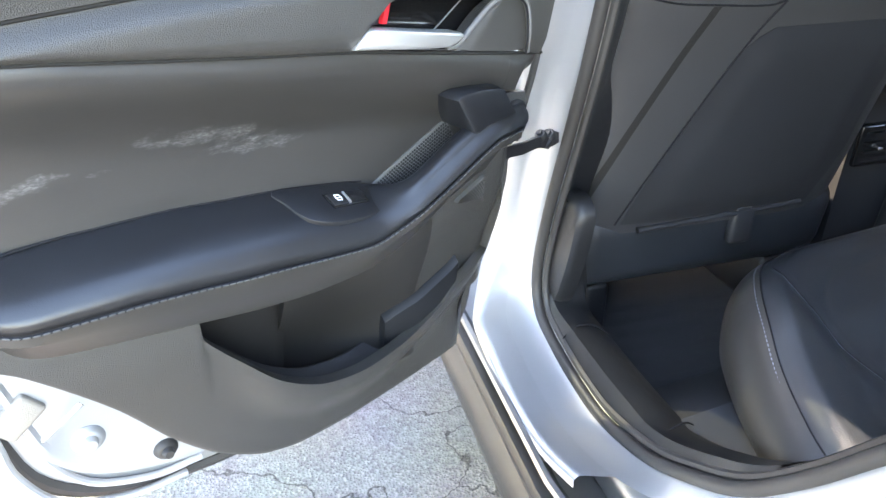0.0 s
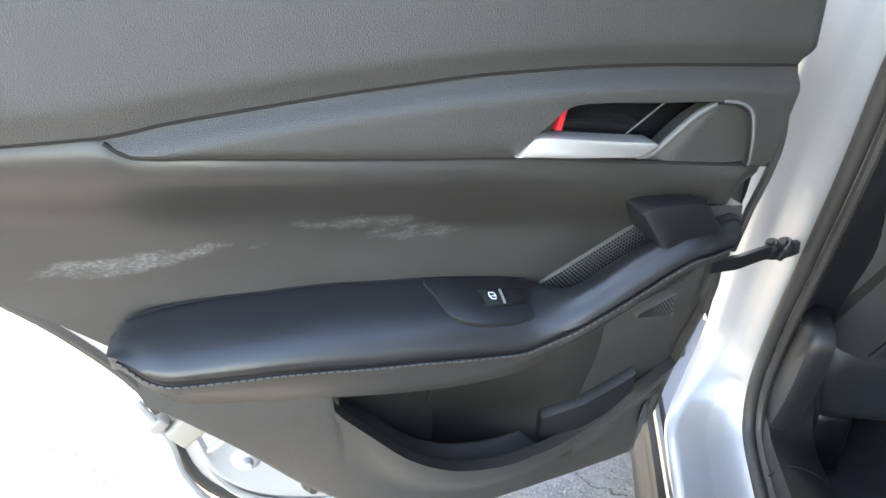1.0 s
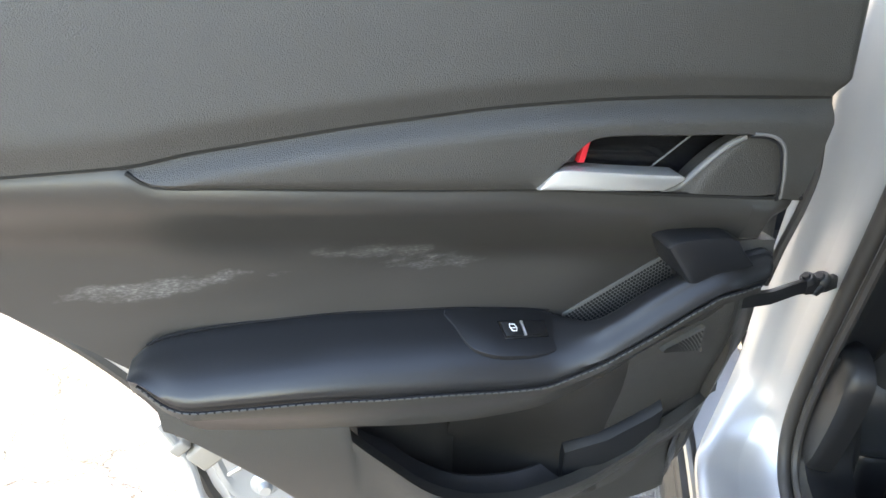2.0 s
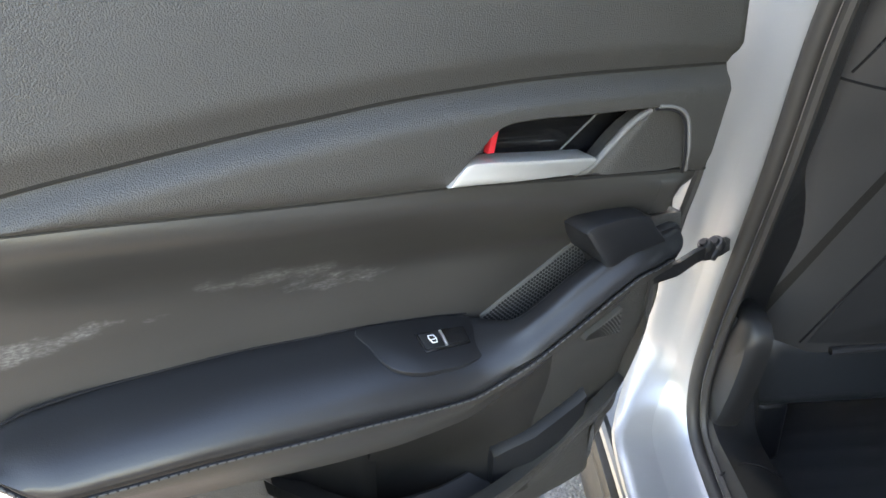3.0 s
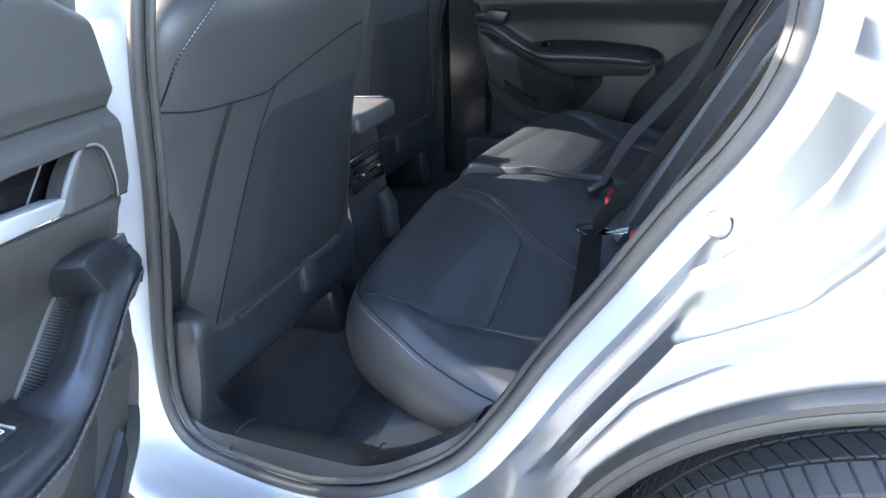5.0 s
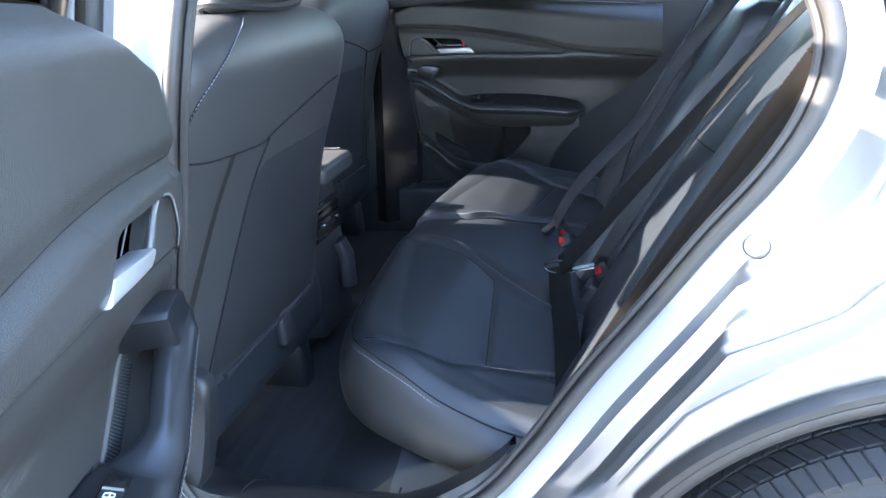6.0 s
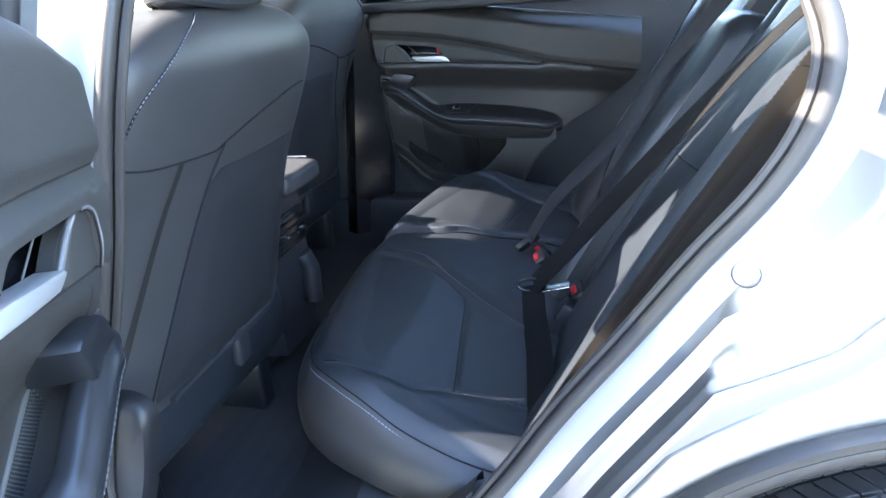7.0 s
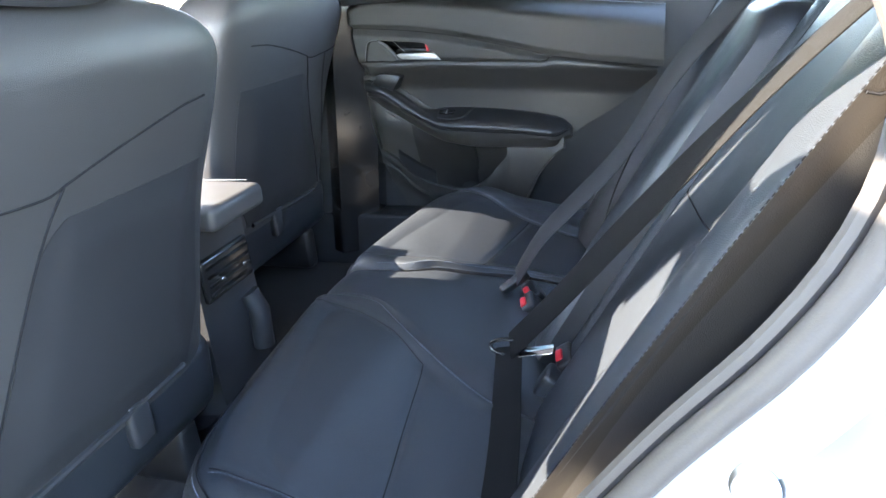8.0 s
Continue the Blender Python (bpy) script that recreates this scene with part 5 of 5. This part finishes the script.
for yc in (0.585, MID, 2 * MID - 0.585):
    ht = 1.135 if yc != MID else 1.06
    hx = 0.052 + (ht - 0.841) * 0.6 + 0.02
    part("head_restraint", rbox(Matrix.Translation((hx, yc, ht + 0.02)) @ pose(0, 0, 0, 0, 25, 0), 0.09, 0.26 if yc != MID else 0.20, 0.12, 0.035, 5), LEATHER, bench, "padded head restraint")
part("anchor_cover", rbox(Matrix.Translation((-0.186, 0.763, 0.447)) @ pose(0, 0, 0, 0, 32, 0), 0.036, 0.048, 0.06, 0.008, 3), DARK, bench, "plastic child seat anchor cover")
part("anchor_symbol", tube([Vector((-0.2045, 0.763, 0.449)) + Vector((0.004 * math.sin(a), 0.006 * math.cos(a), 0.007 * math.sin(a))) for a in lin(0, math.tau * 0.95, 14)], 0.0009, 6), WHITE, bench, "small white printed round symbol")

# ---- front seats ----
def front_seat(label, dx, dy, dz, mirror):
    yc = 0.476
    half = crv([(0.44, 0.225), (0.50, 0.25), (0.60, 0.262), (0.75, 0.270), (0.88, 0.278), (0.96, 0.275), (1.01, 0.255), (1.045, 0.20), (1.065, 0.11)])
    rearx = crv([(0.44, -0.775), (0.50, -0.758), (0.60, -0.735), (0.70, -0.712), (0.80, -0.683), (0.869, -0.655), (0.94, -0.626), (1.0, -0.610), (1.045, -0.622), (1.065, -0.64)])
    thickn = crv([(0.44, 0.05), (0.6, 0.07), (0.9, 0.075), (1.01, 0.06), (1.065, 0.03)])
    T = lambda x, y, z: Vector((x + dx, (2 * MID - y if mirror else y) + dy, z + dz))

    def ring(z, n=48, grow=0.0):
        hw, t, xr = half(z) + grow, thickn(z) + grow, rearx(z) + grow
        out = []
        for q in range(n):
            a = q * math.tau / n
            c, s = math.cos(a), math.sin(a)
            e = 2 / 3.4
            x = xr - t + t * math.copysign(abs(c) ** e, c)
            y = yc + hw * math.copysign(abs(s) ** e, s) * (1 + 0.13 * smoothstep(-0.05, -0.6, c) * smoothstep(0.55, 0.7, z))
            if c < 0:
                x -= 0.05 * smoothstep(0.55, 0.9, min(1, abs(y - yc) / hw))
            out.append(T(x, y, z))
        return out

    def rear_x(y, z):
        return rearx(z) - thickn(z) + thickn(z) * max(0.0, 1 - (abs(y - yc) / half(z)) ** 3.4) ** (1 / 3.4)

    seat = thing("front_seat", label, "car seat", "front seats", at=T(-0.85, yc, 0.3))
    part("backrest", loft([ring(z) for z in lin(0.488, 1.065, 46)]), LEATHER2, seat, "dark leatherette seat back")
    # pocket panel let into the lower back, edged by curved seams
    edge = crv([(0.488, -0.196), (0.586, -0.168), (0.687, -0.127), (0.78, -0.093), (0.82, -0.070), (0.838, -0.045)])
    zt = 0.838
    def panel(v, s):
        z = 0.508 + (zt - 0.508) * v
        a = edge(z) if z < 0.80 else edge(z)
        y0, y1 = yc + a, yc + 0.215 - 0.04 * smoothstep(0.62, 0.49, z)
        y = y0 + (y1 - y0) * s
        k = min(1, 5 * s, 5 * (1 - s), 6 * (1 - v) + 0.1, 6 * v + 0.1)
        return T(rear_x(y, z) + 0.001 + 0.009 * smoothstep(0, 1, k), y, z)
    part("back_panel", surf(panel, lin(0, 1, 30), lin(0, 1, 24), lambda v, s, p: p - Vector((0.012, 0, 0))), DARK, seat, "dark panel with map pocket on the seat back")
    e1 = [(0.20, 0.895), (0.26, 0.880), (0.323, 0.875), (0.40, 0.871), (0.43, 0.879), (0.48, 0.893), (0.54, 0.908), (0.62, 0.925), (0.68, 0.93)]
    part("back_seam", tube([T(rear_x(y, z) + 0.0005, y, z) for y, z in spline(e1, 50)], 0.0015, 6), SEAM, seat, "sewn seam across the seat back")
    e2 = [(0.323, 0.873), (0.296, 0.79), (0.252, 0.66), (0.228, 0.58), (0.215, 0.515)]
    part("back_seam", surf(lambda s, t: T(rear_x(s[0] + t, s[1]) + 0.0012, s[0] + t, s[1]), spline(e2, 26), [-0.006, 0, 0.006]), SHADE_AND_STRIP, seat, "dark woven strip down the seat back")
    e3 = [(0.425, 0.876), (0.408, 0.845), (0.390, 0.80), (0.345, 0.687), (0.304, 0.586), (0.276, 0.508)]
    part("back_seam", tube([T(rear_x(y, z) + 0.001, y, z) for y, z in spline(e3, 40)], 0.0016, 6), SEAM, seat, "raised edge of the back panel")
    # stitched shoulder seam
    e4 = [(0.214, 0.90), (0.235, 0.955), (0.262, 0.985), (0.30, 1.012), (0.335, 1.032), (0.383, 1.057)]
    sp4 = [T(rear_x(y, z) + 0.001, y, z) for y, z in spline(e4, 40)]
    part("shoulder_seam", tube(sp4, 0.0014, 6), SEAM, seat, "sewn seam")
    part("shoulder_stitching", dashes([p + Vector((0.001, 0, 0.001)) for p in sp4], 0.0045, 0.002, 0.0009, 0.0009, (0.8, -0.4, 0.3)), PALE, seat, "pale stitching over the shoulder", "stuff")
    hr = [(1.065, 0.10, 0.030), (1.075, 0.118, 0.045), (1.10, 0.130, 0.055), (1.15, 0.134, 0.058), (1.20, 0.125, 0.052), (1.225, 0.10, 0.036), (1.235, 0.06, 0.02)]
    part("head_restraint", loft([[T(-0.665 + t * math.copysign(abs(math.cos(a)) ** 0.7, math.cos(a)), yc + h * math.copysign(abs(math.sin(a)) ** 0.7, math.sin(a)), z) for a in [q * math.tau / 32 for q in range(32)]] for z, h, t in hr]), LEATHER2, seat, "padded head restraint")
    part("restraint_rim", tube([T(-0.665 + 0.048 * math.cos(a), yc + 0.122 * math.sin(a), 1.072 - 0.008 * math.cos(2 * a)) for a in lin(0, math.tau * 0.98, 40)], 0.006, 6, True), DARK, seat)
    # cushion, base and recliner cover
    part("seat_cushion", rbox(Matrix.Translation(T(-1.02, yc, 0.47)) @ pose(0, 0, 0, 0, 6, 0), 0.50, 0.54, 0.17, 0.05, 4), LEATHER, seat, "seat cushion")
    for ry in (-0.19, 0.19):
        part("seat_rail", rbox(Matrix.Translation(T(-1.07, yc + ry, 0.30)), 0.52, 0.05, 0.12, 0.012), NIGHT, seat, "dark seat rail")
    part("back_foot", tube([T(-0.757, yc - 0.16 + 0.32 * s, 0.496 + 0.012 * s) for s in lin(0, 1, 14)], 0.006, 8), DARK, seat, "rounded lower edge of the seat back")
    cov = spline([(-0.800, 0.41), (-0.800, 0.50), (-0.788, 0.558), (-0.758, 0.590), (-0.718, 0.602), (-0.690, 0.597), (-0.674, 0.577), (-0.684, 0.52), (-0.706, 0.45), (-0.730, 0.395), (-0.765, 0.378)], 48, True)
    part("recliner_cover", loft([[T(-0.735 + (x + 0.735) * k, y, 0.49 + (z - 0.49) * k) for x, z in cov] for k, y in ((1.0, 0.190), (1.0, 0.174), (0.975, 0.166), (0.90, 0.160), (0.5, 0.157))]), NIGHT, seat, "rounded black plastic recliner cover")
    part("cover_rib", tube([T(x, 0.161, z) for x, z in spline([(-0.712, 0.592), (-0.728, 0.545), (-0.742, 0.49), (-0.752, 0.42), (-0.755, 0.385)], 24)], 0.0035, 8), NIGHT, seat, "raised rib down the cover")
    part("recliner_cap", disc(Matrix.Translation(T(-0.768, 0.162, 0.530)) @ pose(0, 0, 0, 90, 0, 0), 0.030, 0.016, 28, 0.024), NIGHT, seat, "round cap")
    part("adjuster_lever", join(rbox(Matrix.Translation(T(-0.762, 0.525, 0.475)), 0.022, 0.045, 0.07, 0.008), rbox(Matrix.Translation(T(-0.757, 0.520, 0.510)), 0.012, 0.030, 0.008, 0.003)), DARK, seat, "black lever below the seat back")
    return seat


front_seat("near front seat seen from behind, dark leatherette", 0.0, 0.0, 0.0, False)
front_seat("far front seat set further forward, dark leatherette", -0.22, 0.0, 0.02, True)

# ---- centre console ----
LID = 0.862
console = thing("centre_console", "black centre console with sunlit padded lid", "console", at=(-0.95, LID, 0.36))
part("console_body", loft([[Vector((x, LID + s * hw, z)) for s, z in ((-1, 0.30), (-1.02, 0.5), (-0.98, 0.64), (-0.9, 0.683), (0.9, 0.683), (0.98, 0.64), (1.02, 0.5), (1, 0.30))] for x, hw in ((-1.7, 0.14), (-1.2, 0.145), (-0.86, 0.095), (-0.815, 0.085))]), DARK, console, "black console body")
part("armrest_lid", rbox(Matrix.Translation((-0.900, LID, 0.7055)) @ pose(0, 0, 0, 0, 2, 0), 0.30, 0.166, 0.045, 0.014, 4), LEATHER2, console, "padded lid")
part("lid_stitching", dashes([Vector((x, LID + 0.070, 0.7285)) for x in lin(-1.04, -0.77, 30)] , 0.004, 0.002, 0.0008, 0.0008, (0, 0, 1)), PALE, console, "", "stuff")
part("vent_frame", rbox(Matrix.Translation((-0.812, LID, 0.575)), 0.016, 0.15, 0.085, 0.008), GLOSS, console, "glossy air vent frame")
for k in range(4):
    part("vent_slat", rbox(Matrix.Translation((-0.806, LID, 0.548 + k * 0.018)) @ pose(0, 0, 0, 0, 20, 0), 0.016, 0.13, 0.004, 0.001, 2), GLOSS, console)
for k in (-1, 1):
    part("vent_tab", rbox(Matrix.Translation((-0.797, LID + k * 0.035, 0.572)), 0.010, 0.010, 0.006, 0.002), CHROME, console, "small bright vent tab")
part("console_foot", tube([(-0.812, LID + 0.05, 0.50), (-0.798, LID + 0.055, 0.46), (-0.80, LID + 0.05, 0.38)], 0.022, 10), DARK, console, "rounded black foot")

# ---- seat belts ----
def belt(label, pts, side, twist=None, group="rear seat belts"):
    b = thing("seat_belt", label, "seat belt", group, at=pts[-1])
    sp = spline(pts, 40)
    sides = [(sp[min(i + 1, 39)] - sp[max(0, i - 1)]).cross(Vector(side)).normalized() for i in range(40)]
    if twist:
        sides = [Vector(twist).lerp(d, 0.25 + 0.75 * smoothstep(0.0, 0.6, i / 39)) for i, d in enumerate(sides)]
    part("webbing", ribbon(sp, sides, 0.047, 0.0018), WEB_GREY if "grey" in label else WEB, b, "woven webbing")
    return b


b1 = belt("black seat belt across the near seat back, tongue in its buckle", [(0.15, 0.30, 1.10), (0.085, 0.35, 1.025), (0.022, 0.48, 0.918), (-0.067, 0.63, 0.765), (-0.175, 0.745, 0.597), (-0.250, 0.79, 0.498)], (-0.55, -0.55, 0.62), (0.58, 0.68, 0.37))
part("lap_webbing", ribbon(spline([(-0.252, 0.792, 0.496), (-0.250, 0.775, 0.486), (-0.238, 0.70, 0.466), (-0.220, 0.60, 0.462), (-0.203, 0.48, 0.463), (-0.188, 0.36, 0.468), (-0.175, 0.30, 0.455)], 40), (1, 0, 0.35), 0.047, 0.0018), WEB, b1, "lap webbing lying on the seat")
part("tongue", tube([Vector((-0.252, 0.788, 0.497)) + Vector((0.030 * math.cos(a), 0.004 * math.sin(a), 0.012 * math.sin(a))) for a in lin(0, math.tau * 0.97, 24)], 0.0035, 8, True), GLOSS, b1, "plastic covered belt tongue")
part("tongue_plate", rbox(Matrix.Translation((-0.205, 0.775, 0.502)) @ pose(0, 0, 0, 10, -12, 0), 0.055, 0.022, 0.0025, 0.001), CHROME, b1, "bright steel tongue plate")
b2 = belt("grey black seat belt for the middle seat", [(0.14, 0.76, 1.12), (0.052, 0.80, 1.00), (-0.02, 0.85, 0.904), (-0.095, 0.92, 0.770), (-0.226, 1.0, 0.610), (-0.288, 1.03, 0.505)], (-0.75, -0.4, 0.45))
part("tongue", rbox(Matrix.Translation((-0.292, 1.03, 0.495)) @ pose(0, 0, 0, 25, -30, 30), 0.062, 0.016, 0.022, 0.004), NIGHT, b2, "belt tongue")
belt("black seat belt across the far seat back", [(0.175, 2 * MID - 0.315, 1.115), (0.12, 2 * MID - 0.36, 1.05), (0.03, 2 * MID - 0.47, 0.90), (-0.06, 2 * MID - 0.56, 0.745), (-0.12, 2 * MID - 0.64, 0.62), (-0.15, 2 * MID - 0.70, 0.50)], (-0.7, 0.2, 0.6))


def buckle(x, y, z, rz, label):
    b = thing("belt_buckle", label, "belt buckle", "buckles", at=(x, y, z))
    m = Matrix.Translation((x, y, z)) @ pose(0, 0, 0, 20, -35, rz)
    part("buckle_case", rbox(m, 0.03, 0.045, 0.06, 0.006), NIGHT, b, "black buckle case")
    part("release_button", rbox(m @ Matrix.Translation((-0.006, 0, 0.028)), 0.013, 0.022, 0.010, 0.003), RED, b, "red release button")
    return b


buckle(-0.252, 1.045, 0.458, 20, "black buckle with red button on the middle seat")
buckle(-0.248, 1.000, 0.455, 5, "black buckle with red button beside the middle seat")
buckle(-0.150, 0.79, 0.475, 0, "black buckle holding the near belt's tongue")

# ---- rear wheel ----
R = 0.358
tp = [(0.100, 0.235), (0.094, 0.28), (0.092, 0.315), (0.098, 0.340), (0.110, 0.352), (0.15, 0.3565), (0.20, 0.358), (0.25, 0.3565), (0.305, 0.352), (0.318, 0.340), (0.325, 0.30), (0.325, 0.235)]
NT = 96
wheel = part("wheel", loft([[Vector((WX + r * math.cos(a), y, WZ + r * math.sin(a))) for y, r in tp] for a in [q * math.tau / NT for q in range(NT)]], closed=False, around=True), TYRE, car, "rear wheel with worn black rubber tyre")
tread_r = crv([(0.092, 0.338), (0.100, 0.343), (0.110, 0.352), (0.15, 0.3565), (0.20, 0.358), (0.25, 0.3565), (0.305, 0.352)])
blocks = []
for q in range(120):
    for row, (y0, y1, lean) in enumerate(((0.0935, 0.118, 0.018), (0.122, 0.150, 0.050), (0.154, 0.186, -0.045), (0.190, 0.222, 0.045), (0.226, 0.258, -0.050), (0.262, 0.303, 0.030))):
        a0 = (q + 0.37 * row) * math.tau / 120
        if math.sin(a0) < 0.25:
            continue
        st = math.tau / 120 * 0.90

        def block(h, k):
            return [Vector((WX + (tread_r(y) + h) * math.cos(a), y, WZ + (tread_r(y) + h) * math.sin(a))) for a, y in ((a0 - lean / 2 + k, y0 + k * 0.3), (a0 + st - lean / 2 - k, y0 + k * 0.3), (a0 + st + lean / 2 - k, y1 - k * 0.3), (a0 + lean / 2 + k, y1 - k * 0.3))]
        blocks.append(loft([block(-0.003, 0), block(0.0035, 0), block(0.0045, 0.002)]))
part("tread", join(*blocks), TYRE, wheel, "siped tread blocks of the tyre", "stuff", smooth=False)
part("rim", loft([[Vector((WX + r * math.cos(a), y, WZ + r * math.sin(a))) for y, r in ((0.102, 0.236), (0.096, 0.230), (0.11, 0.22), (0.20, 0.21), (0.20, 0.03), (0.17, 0.028))] for a in [q * math.tau / 64 for q in range(64)]], closed=False, around=True), SATIN, wheel, "alloy rim")
